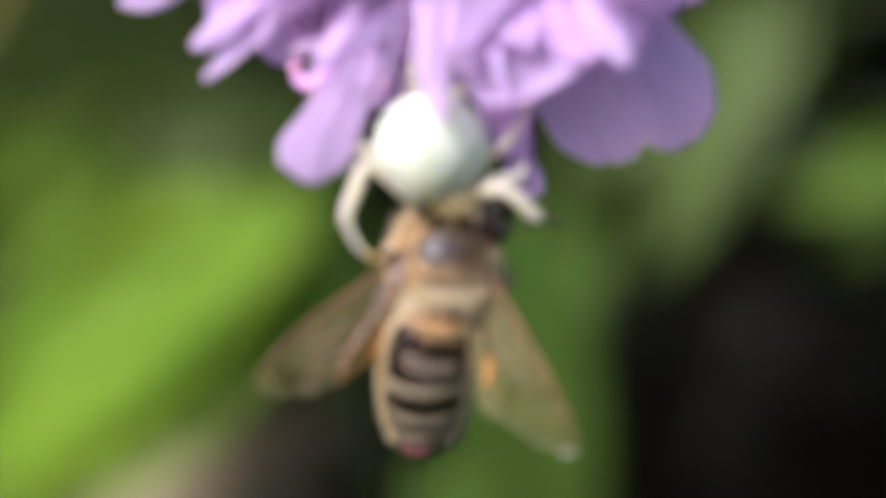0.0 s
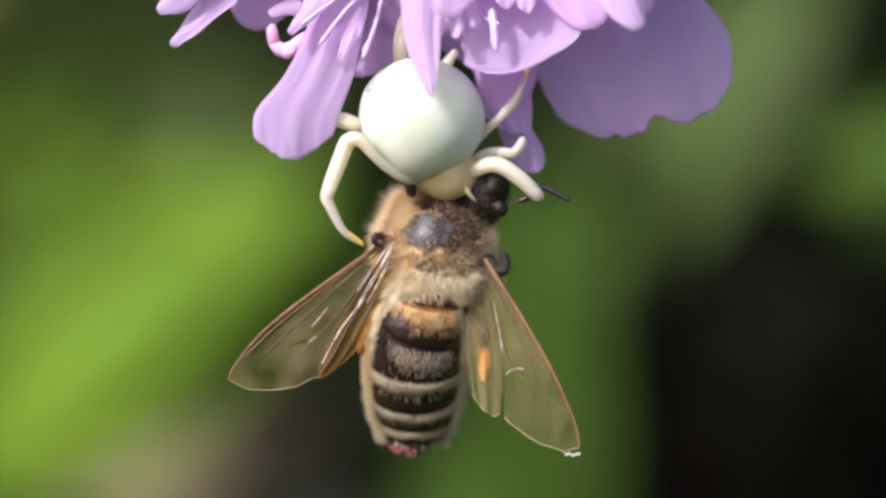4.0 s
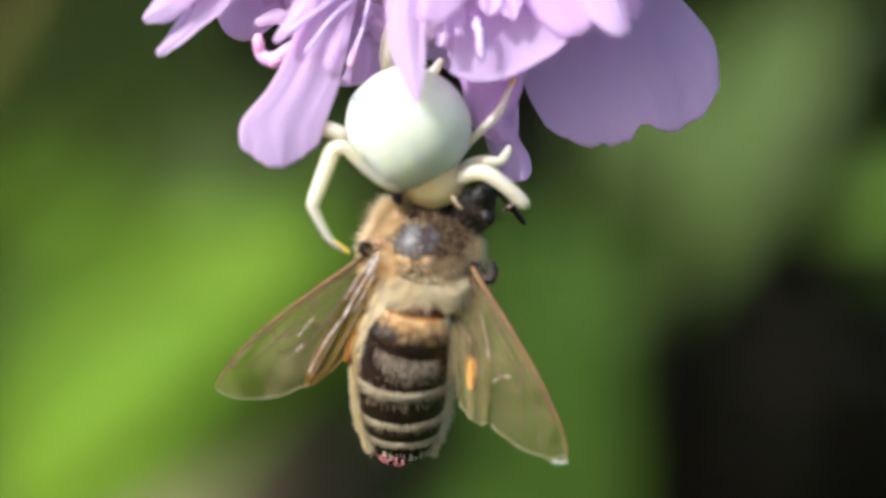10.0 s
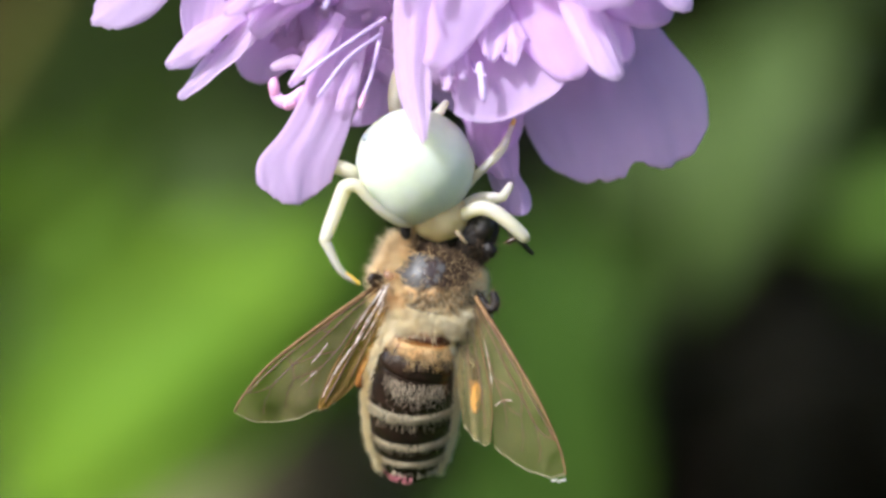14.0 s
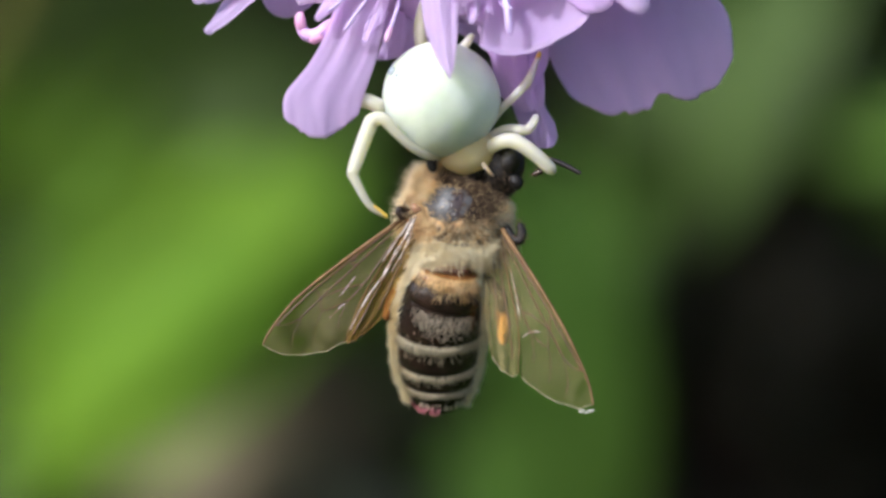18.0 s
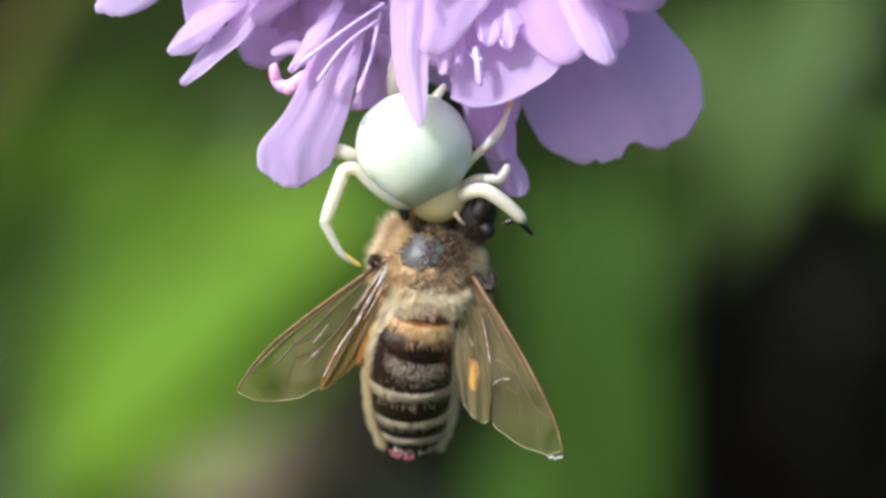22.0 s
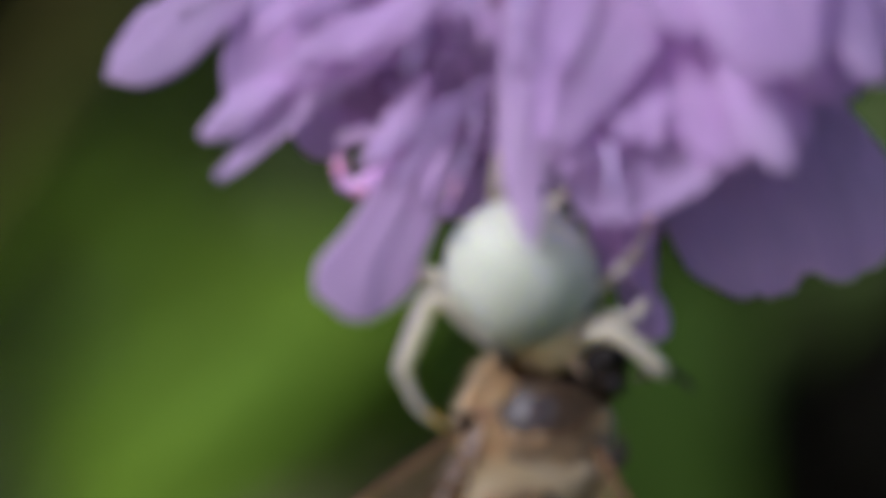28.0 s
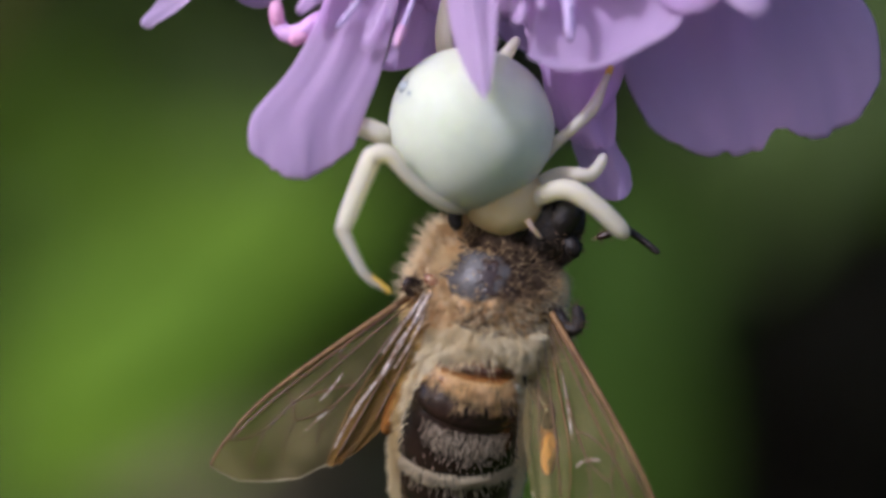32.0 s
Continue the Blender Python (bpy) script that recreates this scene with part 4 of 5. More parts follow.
# abdomen: centre line from the waist down to the tip, which leans away, with its radius
BELLY = [(0.25, 1.2, -7.9, 1.45), (0.1, 1.5, -8.6, 1.87), (-0.12, 2.0, -9.5, 2.08), (-0.26, 2.65, -10.6, 2.16), (-0.31, 3.35, -11.7, 2.06),
         (-0.33, 4.05, -12.75, 1.88), (-0.36, 4.65, -13.85, 1.50), (-0.42, 5.0, -14.68, 0.80)]
BELLY_LINE = smooth_line(BELLY, 8)


def belly_at(s):
    """Centre, radius and direction of the abdomen at s, 0 at the waist and 1 at the tip."""
    f = min(max(s, 0.0), 1.0) * (len(BELLY_LINE) - 1)
    i = min(int(f), len(BELLY_LINE) - 2)
    t = f - i
    a, b = BELLY_LINE[i], BELLY_LINE[i + 1]
    return a[0].lerp(b[0], t), a[1] + (b[1] - a[1]) * t, (b[0] - a[0]).normalized()


def belly_s(z):
    """The place along the abdomen whose back reaches the height z."""
    lo, hi = 0.0, 1.0
    for _ in range(24):
        mid = (lo + hi) / 2
        c, r, d = belly_at(mid)
        if c.z - 0.9 * r * d.y > z:
            lo = mid
        else:
            hi = mid
    return lo


def inside(p, centre, half):
    """How far p lies from the middle of an oval on the bee's back, 1 on its rim."""
    return math.hypot((p.x - centre[0]) / half[0], (p.z - centre[1]) / half[1])


def build_bee():
    rng = random.Random(4)
    ob = thing("honey_bee", 0.75, 2.4, -5.35, "dead honey bee with furry thorax, banded abdomen and spread wings", "bee")
    chest = part("thorax", blob(CHEST[0], CHEST[1], (0, -6, 0), 32, 22, 0.03, 0.9, -0.10), FELT, ob, "tan furry thorax with a bald grey back")
    # the dark oval, upper right, paints the spider's shadow into shell and fur
    bald, dark, mixed = ((0.30, -4.85), (1.16, 1.0)), ((1.35, -4.4), (1.65, 1.35)), ((1.2, -5.9), (1.5, 0.9))
    # the dent has no depth, only a darker colour
    dent = ((0.72, -4.95), (0.40, 0.62))
    for (ce, half), mat, lab, up in ((dark, BEE_DARK, "brown back darkened for the spider's shadow", 1.004), (bald, BEE_GREY, "bald grey-brown patch", 1.02), (dent, BEE_DARK, "black patch drawn as a dent in the bald back", 1.0205)):
        bm = blob(CHEST[0], [r * up for r in CHEST[1]], (0, -6, 0), 200, 130, 0.03, 0.9, -0.10)
        far = [v for v in bm.verts if v.co.y > CHEST[0].y or inside(v.co, ce, half) > 1 + (0.8 if ce == dent[0] else 0.25) * noise.noise(v.co * (4.0 if ce == dent[0] else 2.2))]
        bmesh.ops.delete(bm, geom=far, context="VERTS")
        bmesh.ops.solidify(bm, geom=list(bm.faces), thickness=0.003)
        part("back_plate", bm, mat, chest, lab)
    part("scutellum", blob((0.42, 0.72, -6.62), (0.95, 0.5, 0.20), (0, 14, 0), 24, 12, 0.08, 1.5), FUR_BROWN, chest, "brown ridge behind the bald patch")
    part("tegula", blob((-1.22, 0.75, -5.05), (0.30, 0.24, 0.22), (0, 30, 0), 18, 12, 0.2, 3.0), TEGULA, chest, "shiny reddish joint cap of the wing")
    fur = {"tan": [], "flank": [], "brown": [], "pale": []}
    for _ in range(36000):
        d = Vector([rng.gauss(0, 1) for _ in range(3)]).normalized()
        p = CHEST[0] + Vector((d.x * CHEST[1][0] * (1 - 0.1 * d.z), d.y * CHEST[1][1] * (1 - 0.1 * d.z), d.z * CHEST[1][2]))
        if d.y > 0.7 or (d.y < -0.45 and rng.random() < 0.3) or (d.x <= -0.4 and rng.random() < 0.4):
            continue
        q = Vector(p) + noise.noise_vector(p * 1.7) * 0.25
        front = d.y < 0.25
        in_bald, in_shade, in_mixed = inside(q, *bald), inside(q, *dark), inside(q, *mixed)
        if front and in_bald < 0.95:
            if rng.random() < 0.07 + 0.45 * ease(0.55, 0.95, in_bald):
                fur["tan" if q.x < 0.9 else "brown"].append((p, d, 0.3))
            continue
        # brown hairs carry the painted shadow of the spider
        if front and in_shade < 1.0:
            fur["tan" if rng.random() < 0.08 + 0.35 * ease(0.8, 1.0, in_shade) else "brown"].append((p, d, 0.75 if in_shade > 0.8 else 0.5))
        elif front and in_mixed < 1.0:
            fur[rng.choice(("tan", "brown", "brown", "tan", "pale"))].append((p, d, 0.55))
        elif front and q.z < -6.35:
            fur["pale"].append((p, (d + Vector((0, -0.1, -0.6))).normalized(), 1.0))
        elif d.x <= -0.40:
            fur["flank"].append((p, d, 1.0))
        else:
            fur["pale" if q.x > 1.6 and rng.random() < 0.6 else "tan"].append((p, d, 0.6 if q.x > 1.9 else 0.95))
    for key, length, thick, mat, lab in (("tan", 0.75, 0.017, FUR_TAN, "tan fur"), ("flank", 1.05, 0.018, FUR_FLANK, "fluffy tan fur on the flank"),
                                         ("brown", 0.7, 0.016, FUR_BROWN, "brown fur, darkening the back where the spider's shadow falls"), ("pale", 1.0, 0.017, FUR_PALE, "pale fur towards the waist")):
        v, f = hairs(fur[key], rng, length, thick, (0, 0, -0.10), 0.42, clump=0.35 if key == "pale" else 0.5)
        sheet_part("fur", v, f, mat, chest, lab, "stuff")
    collar = []
    for _ in range(4600):
        a = rng.uniform(0, 2 * math.pi)
        c = Vector((0.55 + math.cos(a) * 1.7, 1.9 + math.sin(a) * 1.45, -7.0 + rng.gauss(0, 0.25) - 0.25 * max(0.0, -math.cos(a))))
        if -2.3 < a - 2 * math.pi < -1.2 and rng.random() < 0.45:
            continue
        collar.append((c, Vector((math.cos(a) * 0.8, math.sin(a), -0.8)).normalized(), 1.0))
    v, f = hairs(collar, rng, 1.0, 0.019, (0, -0.05, -0.3))
    sheet_part("fur", v, f, FUR_PALE, chest, "pale fur round the waist", "stuff")

    # head, turned under the spider's jaws
    head = part("head", blob((2.75, 1.7, -3.05), (1.15, 1.05, 1.30), (0, 35, 0), 24, 16, 0.03, 1.0), BEE_BLACK, ob, "black bee head")
    part("eye", blob((3.25, 1.0, -2.75), (0.55, 0.50, 0.85), (0, 20, 10), 18, 12), BEE_EYE, head)
    part("eye", blob((1.7, 1.2, -3.2), (0.45, 0.45, 0.8), (0, 40, -10), 18, 12), BEE_EYE, head)
    part("proboscis", tube([(3.3, 1.2, -3.6, 0.30), (3.5, 1.1, -3.85, 0.32), (3.58, 1.1, -4.05, 0.24)], 10, 4), BEE_BLACK, head)
    ant = part("antenna", tube([(3.9, 0.6, -2.45, 0.10), (4.9, 0.5, -2.75, 0.12), (5.7, 0.4, -3.05, 0.13), (6.5, 0.2, -3.5, 0.11)], 8, 5), BEE_BLACK, ob, "thin black antenna", pivot=(3.4, 0.9, -2.4))
    part("antenna", tube([(-0.2, 1.0, -2.5, 0.18), (-0.45, 0.8, -2.85, 0.24), (-0.4, 0.8, -3.2, 0.2)], 8, 4), BEE_BLACK, ob)
    face = []
    for _ in range(350):
        d = Vector([rng.gauss(0, 1) for _ in range(3)]).normalized()
        face.append((Vector((2.75, 1.7, -3.05)) + Vector((d.x * 1.1, d.y, d.z * 1.2)), d, 1.0))
    v, f = hairs(face, rng, 0.35, 0.02)
    sheet_part("fur", v, f, FUR_BROWN, head, "", "stuff")

    # abdomen: six plates that overlap like tiles, each wider where it ends
    part("waist", tube([(0.6, 2.3, -7.2, 0.8), (0.5, 1.9, -7.8, 1.2), (0.3, 1.7, -8.3, 1.45)], 20, 4), BEE_AMBER, ob, "orange-brown waist")
    part("waist_plate", blob((0.5, 0.62, -8.05), (1.0, 0.42, 0.17), (0, 4, 0), 28, 14, 0.4, 2.6), WAIST_RED, ob, "dark red-brown waist plate")
    cuts = [0.0, belly_s(-8.72), belly_s(-9.93), belly_s(-11.72), belly_s(-13.12), belly_s(-13.95), 1.0]
    seg = 40
    plates = []
    for k in range(6):
        bm = bmesh.new()
        rings = []
        for i in range(9):
            u = i / 8
            s = cuts[k] - 0.02 + (cuts[k + 1] - cuts[k] + 0.03) * u
            c, r, d = belly_at(s)
            lift = 0.975 + 0.06 * ease(0.0, 0.7, u) - 0.06 * ease(0.86, 1.0, u)
            side = Vector((d.z, 0, -d.x)).normalized() * -1
            up = d.cross(side)
            rings.append([bm.verts.new(c + (side * math.cos(a) + up * math.sin(a) * 0.9) * r * lift)
                          for a in (2 * math.pi * q / seg for q in range(seg))])
        for a, b in zip(rings, rings[1:]):
            for q in range(seg):
                bm.faces.new((a[q], a[(q + 1) % seg], b[(q + 1) % seg], b[q]))
        bm.faces.new(rings[0])
        bm.faces.new(rings[-1][::-1])
        plates.append(part("abdomen_plate", bm, BEE_AMBER if k == 0 else BEE_PLATE, ob,
                           "amber first plate of the abdomen" if k == 0 else "glossy dark brown abdomen plate"))

    def belt(z0, z1, count, length, mat, plate, sides=False, patchy=0.0, across=None, out=0.45, thin=0.014):
        """Hairs that lie along the abdomen where its back is between the heights z0 and z1."""
        roots = []
        s0, s1 = belly_s(z0), belly_s(z1)
        for _ in range(count):
            s = rng.uniform(s0, s1)
            a = rng.uniform(0, 2 * math.pi)
            c, r, d = belly_at(s)
            side = Vector((-d.z, 0, d.x)).normalized()
            up = d.cross(side)
            w = side * math.cos(a) + up * math.sin(a) * 0.9
            p = c + w * r * 1.03
            if w.y > 0.55 or (sides and abs(w.x) < rng.uniform(0.85, 0.95)):
                continue
            if across and (w.y > 0 or not across[0] + rng.gauss(0, 0.12) < p.x < across[1] + rng.gauss(0, 0.12)):
                continue
            if patchy and 0.5 + 0.9 * noise.noise(Vector((p.x * 7, p.z * 2, 2))) + 0.5 * noise.noise(p * 2.5) + rng.gauss(0, 0.15) < patchy:
                continue
            roots.append((p, (w.normalized() * (1.1 if sides else out) + d).normalized(), 1.0))
        vv, ff = hairs(roots, rng, length, 0.018 if sides else thin, (0, 0, -0.25), 0.22, clump=0.35)
        sheet_part("hair_band", vv, ff, mat, plate, "", "stuff")

    belt(-8.15, -8.85, 3600, 0.42, FUR_GOLD, plates[0], across=(-0.6, 1.9))
    belt(-8.5, -9.35, 700, 0.45, FUR_BROWN, plates[0], across=(-1.3, 1.9))
    belt(-8.0, -8.9, 1600, 0.45, FUR_TAN, plates[0], across=(-1.9, -0.7))
    belt(-8.85, -9.35, 650, 0.36, FUR_GOLD, plates[1], across=(-0.3, 1.9))
    belt(-10.1, -10.85, 2400, 0.30, FUR_GREY, plates[2], across=(-1.3, 1.4), out=0.20, thin=0.009)
    belt(-10.85, -11.2, 420, 0.24, FUR_GREY, plates[2], across=(-1.0, 1.4), out=0.20, thin=0.009)
    belt(-11.62, -11.95, 3600, 0.25, FUR_BAND, plates[3], patchy=0.12)
    belt(-11.1, -11.7, 240, 0.22, FUR_GREY, plates[2], out=0.2, thin=0.009, patchy=0.3)
    belt(-11.95, -12.4, 350, 0.24, FUR_BAND, plates[3], out=0.2, thin=0.009, patchy=0.35)
    belt(-13.28, -13.55, 220, 0.2, FUR_BAND, plates[4], out=0.2, thin=0.009, patchy=0.3)
    belt(-13.05, -13.28, 3000, 0.23, FUR_BAND, plates[4], patchy=0.12)
    belt(-13.88, -14.08, 2600, 0.22, FUR_BAND, plates[5])
    belt(-14.42, -14.62, 1100, 0.18, FUR_GREY, plates[5], patchy=0.5)
    belt(-8.2, -14.62, 32000, 0.42, FUR_PALE, plates[2], sides=True)
    sting = part("sting_tip", blob((-0.65, 4.25, -14.6), (0.5, 0.5, 0.35), seg=16, rings=10), BEE_DARK, ob)
    for k in range(36):
        c, r, d = belly_at(rng.uniform(0.90, 0.99))
        a = rng.uniform(-0.1, 1.5)
        c = c + Vector((-math.sin(a) * r * 1.04, -math.cos(a) * 0.95 * r, -0.4 * r * math.cos(a)))
        part("grain", blob(c, [rng.uniform(0.055, 0.095)] * 3, seg=6, rings=5), PINK_GRAIN, sting, "")

    # wings: a pleated membrane between its leading and trailing edge, raised veins and a pale rim
    def wing(lead, trail, bow, mat, label, veins, wave=0.10, edge=0.11, phase=0.0):
        def spot(u, v):
            a, b = curve_at(lead, u), curve_at(trail, u)
            grow = (curve_at(lead, u) + curve_at(trail, u) - curve_at(lead, u - 0.05) - curve_at(trail, u - 0.05) + Vector((0, 0, -1e-4))).normalized()
            nor = (b - a).cross(grow).normalized()
            if nor.y > 0:
                nor = -nor
            c = 2 * v - 1
            reach = bow * (1 - abs(c) ** 2.4) * u ** 2.5 + 0.10 * u ** 8 * noise.noise(Vector((v * 7, phase, 1))) + 0.05 * u ** 8 * noise.noise(Vector((v * 19, phase, 3)))
            h = wave * u * (math.sin(v * 15 + 2 * u + phase) * 0.45 + 1.2 * noise.noise(Vector((u * 2.5, v * 3.5, phase)))) * min(1.0, 6 * v, 6 - 6 * v + 0.3)
            return a.lerp(b, v) + grow * reach + nor * h, nor

        bm = bmesh.new()
        nu, nv = 32, 26
        grid = [[spot(i / nu, j / nv) for j in range(nv + 1)] for i in range(nu + 1)]
        front = [[bm.verts.new(p + n * 0.01) for p, n in row] for row in grid]
        back = [[bm.verts.new(p - n * 0.01) for p, n in row] for row in grid]
        for i in range(nu):
            for j in range(nv):
                bm.faces.new((front[i][j], front[i][j + 1], front[i + 1][j + 1], front[i + 1][j]))
                bm.faces.new((back[i][j], back[i + 1][j], back[i + 1][j + 1], back[i][j + 1]))
            bm.faces.new((front[i][0], front[i + 1][0], back[i + 1][0], back[i][0]))
            bm.faces.new((front[i][nv], back[i][nv], back[i + 1][nv], front[i + 1][nv]))
        for j in range(nv):
            bm.faces.new((front[0][j], back[0][j], back[0][j + 1], front[0][j + 1]))
            bm.faces.new((front[nu][j], front[nu][j + 1], back[nu][j + 1], back[nu][j]))
        wg = part("wing", bm, mat, ob, label)
        part("vein", tube([(*spot(u, 0.012)[0], edge * (1.1 - 0.75 * u)) for u in (0.0, 0.15, 0.35, 0.55, 0.75, 0.9, 0.99)], 6, 3), VEIN_EDGE, wg, "reddish leading edge")
        part("rim", tube([(*spot(0.995, v)[0], 0.020) for v in (0.02, 0.1, 0.2, 0.3, 0.4, 0.5, 0.6, 0.7, 0.8, 0.9, 0.98)], 6, 3), WING_RIM, wg, "pale thin rim of the wing")
        for line, r in veins:
            part("vein", tube([(*(spot(u, w)[0] + spot(u, w)[1] * 0.02), r * 0.85) for u, w in line], 6, 4), VEIN, wg)
        return wg

    fore_veins = [([(0.02, 0.18), (0.2, 0.16), (0.42, 0.13), (0.60, 0.10), (0.72, 0.05)], 0.050),
                  ([(0.02, 0.45), (0.2, 0.42), (0.38, 0.40), (0.52, 0.36), (0.66, 0.30)], 0.038),
                  ([(0.03, 0.80), (0.2, 0.84), (0.4, 0.86), (0.55, 0.80)], 0.034),
                  ([(0.24, 0.16), (0.30, 0.28), (0.29, 0.42)], 0.032), ([(0.46, 0.14), (0.49, 0.26), (0.52, 0.36), (0.46, 0.60), (0.44, 0.84)], 0.030),
                  ([(0.66, 0.30), (0.70, 0.20), (0.72, 0.05)], 0.028), ([(0.52, 0.36), (0.62, 0.52), (0.60, 0.68), (0.55, 0.80)], 0.027),
                  ([(0.66, 0.30), (0.80, 0.34), (0.90, 0.38)], 0.020), ([(0.62, 0.52), (0.74, 0.56), (0.86, 0.62)], 0.019), ([(0.55, 0.80), (0.68, 0.80), (0.78, 0.84)], 0.019)]
    hind_veins = [([(0.03, 0.3), (0.3, 0.32), (0.6, 0.30), (0.85, 0.22)], 0.035), ([(0.05, 0.62), (0.35, 0.66), (0.65, 0.68)], 0.030),
                  ([(0.40, 0.32), (0.46, 0.66)], 0.025)]
    # the pair on the spider's claw side spreads out, the hindwing tucked against the belly
    wing([(-1.2, 0.9, -5.1), (-3.75, 0.5, -6.82), (-5.88, 0.1, -8.38), (-7.35, -0.1, -9.65), (-8.3, -0.2, -10.9), (-8.5, -0.2, -11.35)],
         [(-1.3, 0.8, -5.5), (-2.35, 0.6, -7.0), (-3.1, 0.45, -8.3), (-3.75, 0.3, -9.4), (-4.25, 0.2, -10.5), (-4.55, 0.15, -11.25)],
         0.62, WING, "clear spread forewing with brown veins", fore_veins)
    wing([(-1.3, 0.9, -5.5), (-2.4, 0.7, -7.0), (-3.7, 0.5, -9.0), (-4.4, 0.35, -10.6), (-4.6, 0.3, -11.25)],
         [(-1.2, 1.5, -6.4), (-1.6, 1.4, -7.6), (-2.1, 1.2, -8.8), (-2.75, 1.0, -10.0), (-3.75, 0.8, -10.95)],
         0.28, WING_AMBER, "amber hindwing folded under the forewing", hind_veins, 0.16, 0.06, 2.0)
    # the other pair hangs down beside the abdomen
    wing([(2.85, 0.9, -6.1), (3.9, 0.3, -7.75), (4.95, -0.4, -9.48), (6.1, -1.0, -11.6), (6.82, -1.4, -13.4), (6.98, -1.6, -14.35)],
         [(2.75, 0.9, -6.7), (3.1, 0.6, -8.2), (3.4, 0.3, -9.7), (3.6, 0.0, -11.0), (3.65, -0.2, -12.1), (3.6, -0.3, -12.95)],
         0.55, WING, "clear spread forewing with brown veins", fore_veins, phase=4.0)
    wing([(2.75, 1.1, -6.7), (3.2, 0.8, -8.9), (3.58, 0.3, -11.0), (3.5, 0.1, -12.9)],
         [(2.2, 1.2, -7.0), (2.05, 0.7, -8.4), (1.95, 0.35, -10.0), (2.25, 0.2, -12.0)],
         0.42, WING_GOLD, "golden hindwing beside the abdomen", hind_veins, 0.14, 0.05, 5.0)

    # folds where fore- and hindwing hook together, and membrane creases; their glints are painted as pale streaks
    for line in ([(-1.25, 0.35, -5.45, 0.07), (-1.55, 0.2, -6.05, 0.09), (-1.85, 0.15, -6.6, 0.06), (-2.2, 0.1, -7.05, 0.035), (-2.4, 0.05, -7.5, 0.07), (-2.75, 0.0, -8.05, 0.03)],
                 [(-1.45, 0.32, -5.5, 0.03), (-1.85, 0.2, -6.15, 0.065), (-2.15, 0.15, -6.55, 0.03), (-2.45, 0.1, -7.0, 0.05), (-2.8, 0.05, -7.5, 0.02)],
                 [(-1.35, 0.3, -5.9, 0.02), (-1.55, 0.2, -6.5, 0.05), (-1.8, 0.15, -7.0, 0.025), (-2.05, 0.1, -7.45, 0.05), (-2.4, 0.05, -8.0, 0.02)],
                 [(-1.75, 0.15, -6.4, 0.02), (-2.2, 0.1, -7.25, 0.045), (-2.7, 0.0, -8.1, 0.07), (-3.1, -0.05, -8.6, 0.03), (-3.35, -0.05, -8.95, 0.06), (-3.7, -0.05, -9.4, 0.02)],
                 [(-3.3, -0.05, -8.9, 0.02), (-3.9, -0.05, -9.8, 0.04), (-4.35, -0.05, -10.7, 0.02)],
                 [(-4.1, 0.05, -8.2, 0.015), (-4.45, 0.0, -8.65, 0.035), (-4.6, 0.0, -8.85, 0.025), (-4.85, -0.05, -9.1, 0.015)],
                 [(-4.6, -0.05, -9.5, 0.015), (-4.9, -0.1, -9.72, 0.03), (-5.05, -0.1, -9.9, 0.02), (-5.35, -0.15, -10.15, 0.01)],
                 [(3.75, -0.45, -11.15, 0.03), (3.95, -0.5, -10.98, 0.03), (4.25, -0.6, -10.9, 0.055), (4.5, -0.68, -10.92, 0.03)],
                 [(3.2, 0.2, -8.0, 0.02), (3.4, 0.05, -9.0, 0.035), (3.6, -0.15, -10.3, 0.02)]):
        part("wing_fold", tube(line, 10, 6, 0.5), FOLD_GLINT, ob, "wing fold with its glint painted pale")
    for k in range(5):
        part("crumb", blob((6.35 + 0.14 * k, -1.55, -14.62 + 0.05 * math.sin(k * 2.2)), (0.07, 0.06, 0.06), seg=8, rings=6), FUR_WHITE, ob, "whitish crumb on the wing tip")

    # legs
    def leg(points, mat=BEE_DARK, label=""):
        lg = part("leg", tube(points, 10, 5), mat, ob, label)
        roots = []
        for p, r in smooth_line(points, 8):
            for _ in range(4):
                d = Vector([rng.gauss(0, 1) for _ in range(3)]).normalized()
                roots.append((p + d * r * 0.9, d, 1.0))
        vv, ff = hairs(roots, rng, 0.3, 0.016)
        sheet_part("bristles", vv, ff, FUR_BROWN, lg, "", "stuff")
        return lg

    leg([(-0.8, 1.8, -5.2, 0.26), (-1.6, 0.9, -5.15, 0.18), (-1.95, 0.35, -5.08, 0.16), (-2.06, 0.3, -5.28, 0.15), (-1.88, 0.35, -5.5, 0.10)], BEE_DARK, "bristly dark foreleg")
    leg([(2.6, 1.8, -5.6, 0.26), (3.05, 1.3, -6.1, 0.22), (3.38, 1.1, -6.62, 0.22), (3.66, 1.0, -6.58, 0.23), (3.76, 1.0, -6.25, 0.23), (3.66, 1.0, -5.92, 0.18)], BEE_BLACK, "hooked black middle leg")
    leg([(3.0, 1.9, -4.4, 0.24), (3.5, 1.4, -4.0, 0.26), (3.7, 1.3, -3.8, 0.2)], BEE_BLACK)
    leg([(4.6, 0.6, -2.6, 0.10), (4.9, 0.4, -3.2, 0.12), (4.4, 0.5, -3.5, 0.14)])
    leg([(1.9, 2.4, -8.2, 0.30), (2.45, 1.6, -8.9, 0.28), (2.8, 1.2, -9.4, 0.26), (2.75, 1.2, -9.9, 0.24)], label="folded hind leg")
    leg([(2.75, 1.3, -9.9, 0.24), (2.85, 1.3, -10.6, 0.34), (2.8, 1.4, -11.4, 0.22)], BEE_AMBER, "amber shin of the hind leg under the wing")
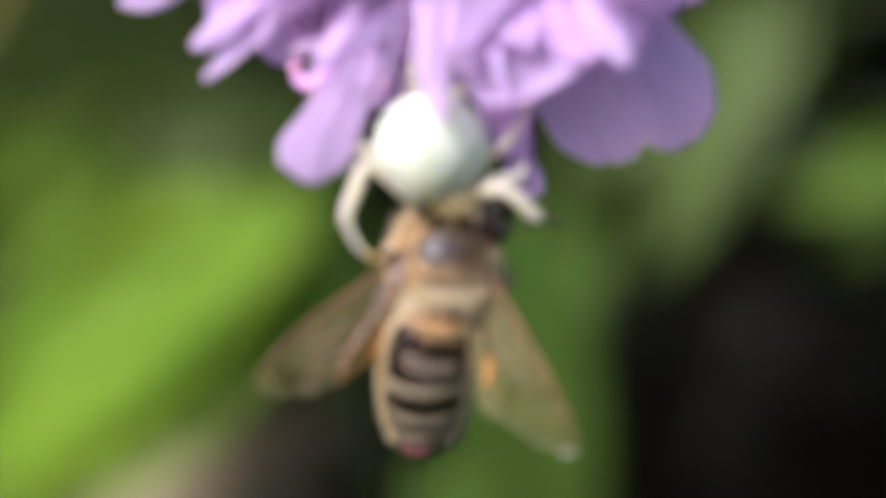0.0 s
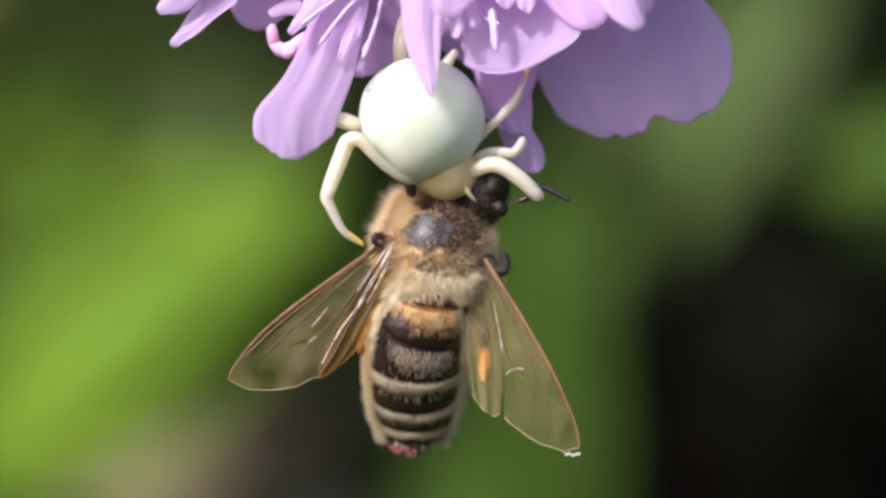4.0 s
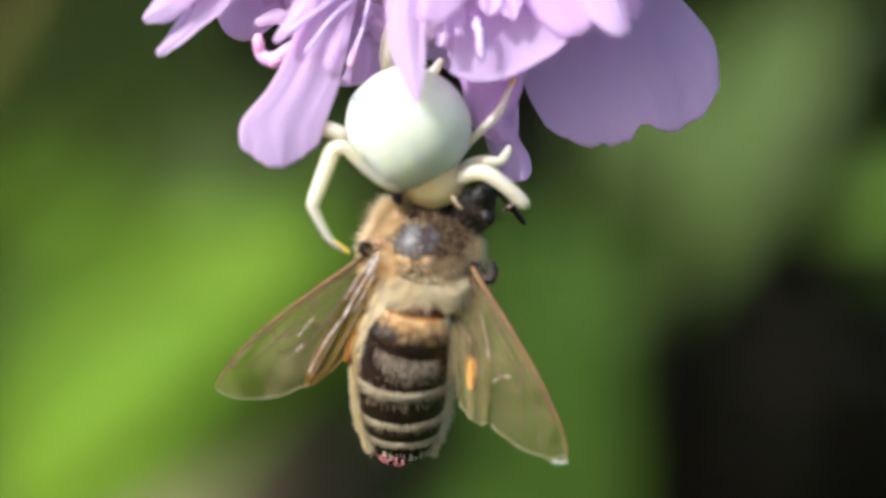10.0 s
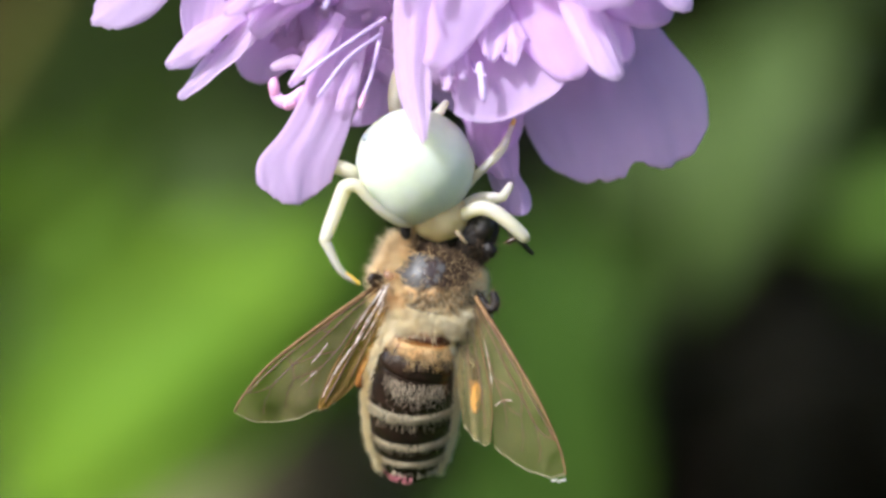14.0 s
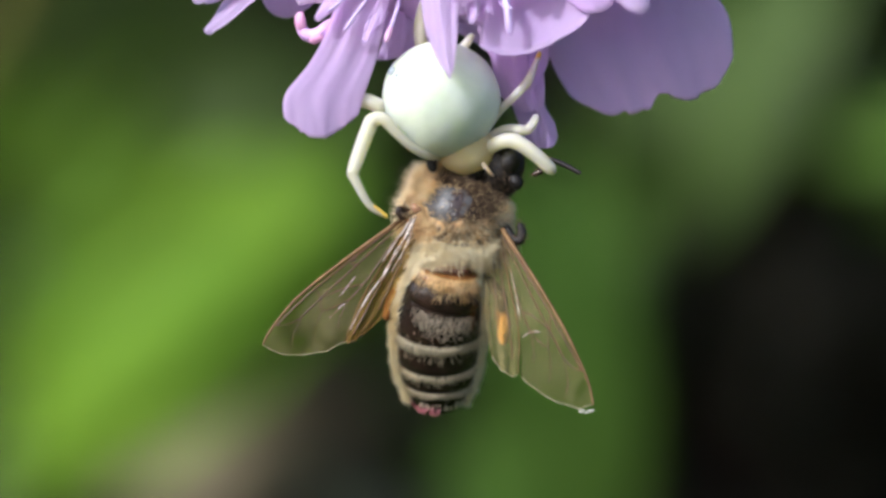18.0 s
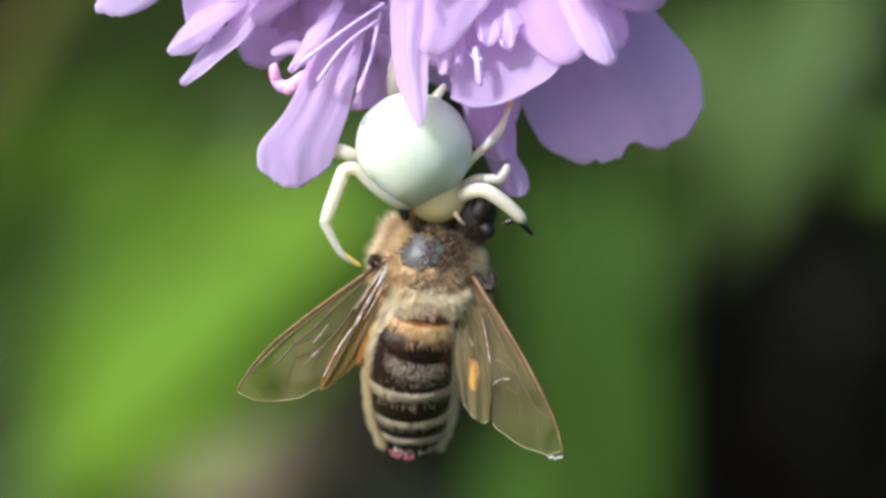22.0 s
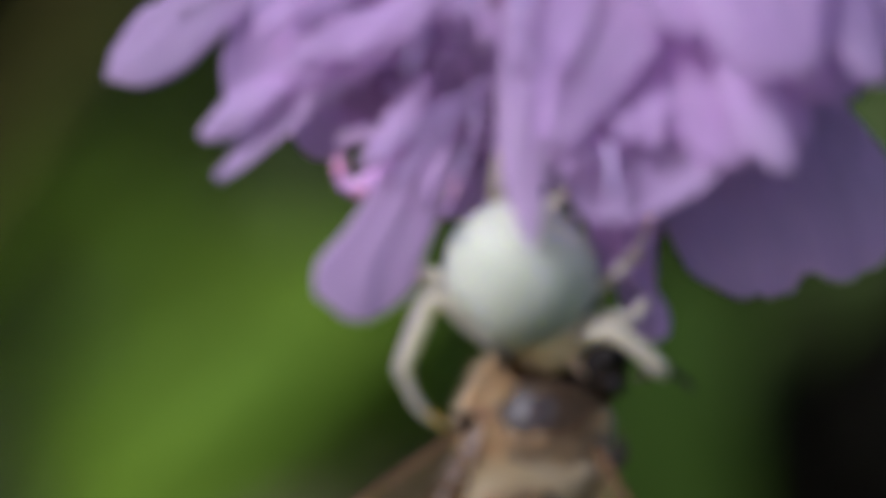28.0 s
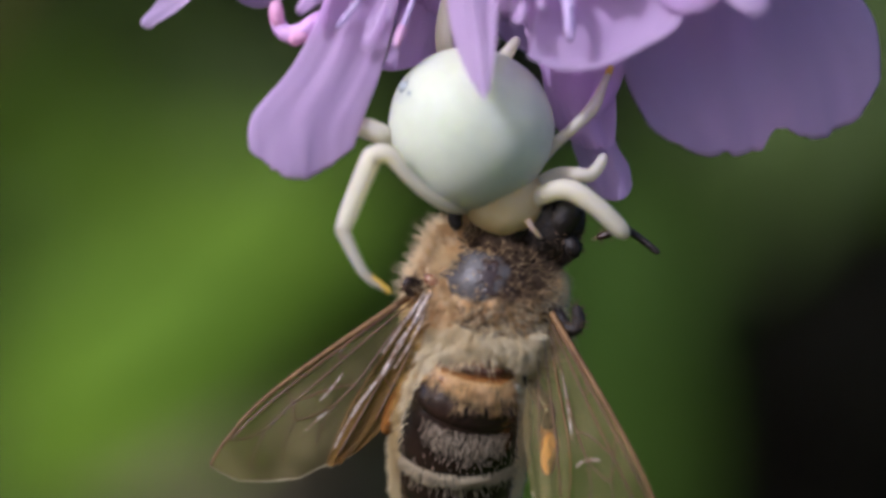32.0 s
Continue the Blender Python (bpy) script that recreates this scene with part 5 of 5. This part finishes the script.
    leg([(-1.2, 2.8, -8.0, 0.30), (-2.0, 2.4, -8.7, 0.28), (-2.5, 2.2, -9.5, 0.28), (-2.7, 2.2, -10.2, 0.20)], BEE_AMBER, "amber hind leg under the wing")
    part("pollen_load", blob((2.82, 1.1, -10.78), (0.24, 0.28, 0.62), (0, 8, 0), 28, 20, 0.5, 3.2), POLLEN, ob, "orange pollen load on the hind leg")
    ob.location.y -= 0.8 * MM
    return ant


build_surroundings()
build_flower()
build_spider()
ANTENNA = build_bee()


# ---------------------------------------------------------------- movement
def motions():
    # the antenna twitches: seconds, degrees it droops in the picture plane, degrees it turns back behind the spider's leg
    rest = Matrix.Translation(ANTENNA.location)
    rows = [(0, 4, 0), (1, 2, 0), (4, 0, 0), (4.5, 2, 0), (7, 3, 0), (9, -4, 0), (9.6, 10, 60), (11, 12, 70), (13.5, 12, 70), (15, 2, 10),
            (16, -2, 0), (17.5, 0, 0), (20, -1, 0), (21, 0, 0), (22, 10, 55), (22.5, 8, 20), (23, 10, 15), (24, 9, 10), (26, 4, 0), (28, 8, 25), (29.5, 14, 40),
            (30, 6, 0), (30.5, 6, 0), (31, 14, 65), (31.5, 12, 45), (32, 9, 10)]
    walk(ANTENNA, [(t, rest @ Matrix.Rotation(radians(b), 4, "Z") @ Matrix.Rotation(radians(a), 4, "Y")) for t, a, b in rows])
    # the focus is pulled along the lens's axis
    point = new("focus_point")
    point.empty_display_size = 0.002
    spots = []
    for t, m in SHOTS:
        i = max(k for k in range(len(FOCUS)) if FOCUS[k][0] <= t)
        j = min(i + 1, len(FOCUS) - 1)
        span = max(FOCUS[j][0] - FOCUS[i][0], 1e-6)
        behind = FOCUS[i][1] + (FOCUS[j][1] - FOCUS[i][1]) * min((t - FOCUS[i][0]) / span, 1.0)
        way = -(m.to_3x3() @ Vector((0, 0, 1)))
        reach = (mm(0, 0, -4) - m.translation).dot(way) + behind * MM
        spots.append((t, Matrix.Translation(m.translation + way * reach)))
    walk(point, spots)
    cam.data.dof.focus_object = point


motions()
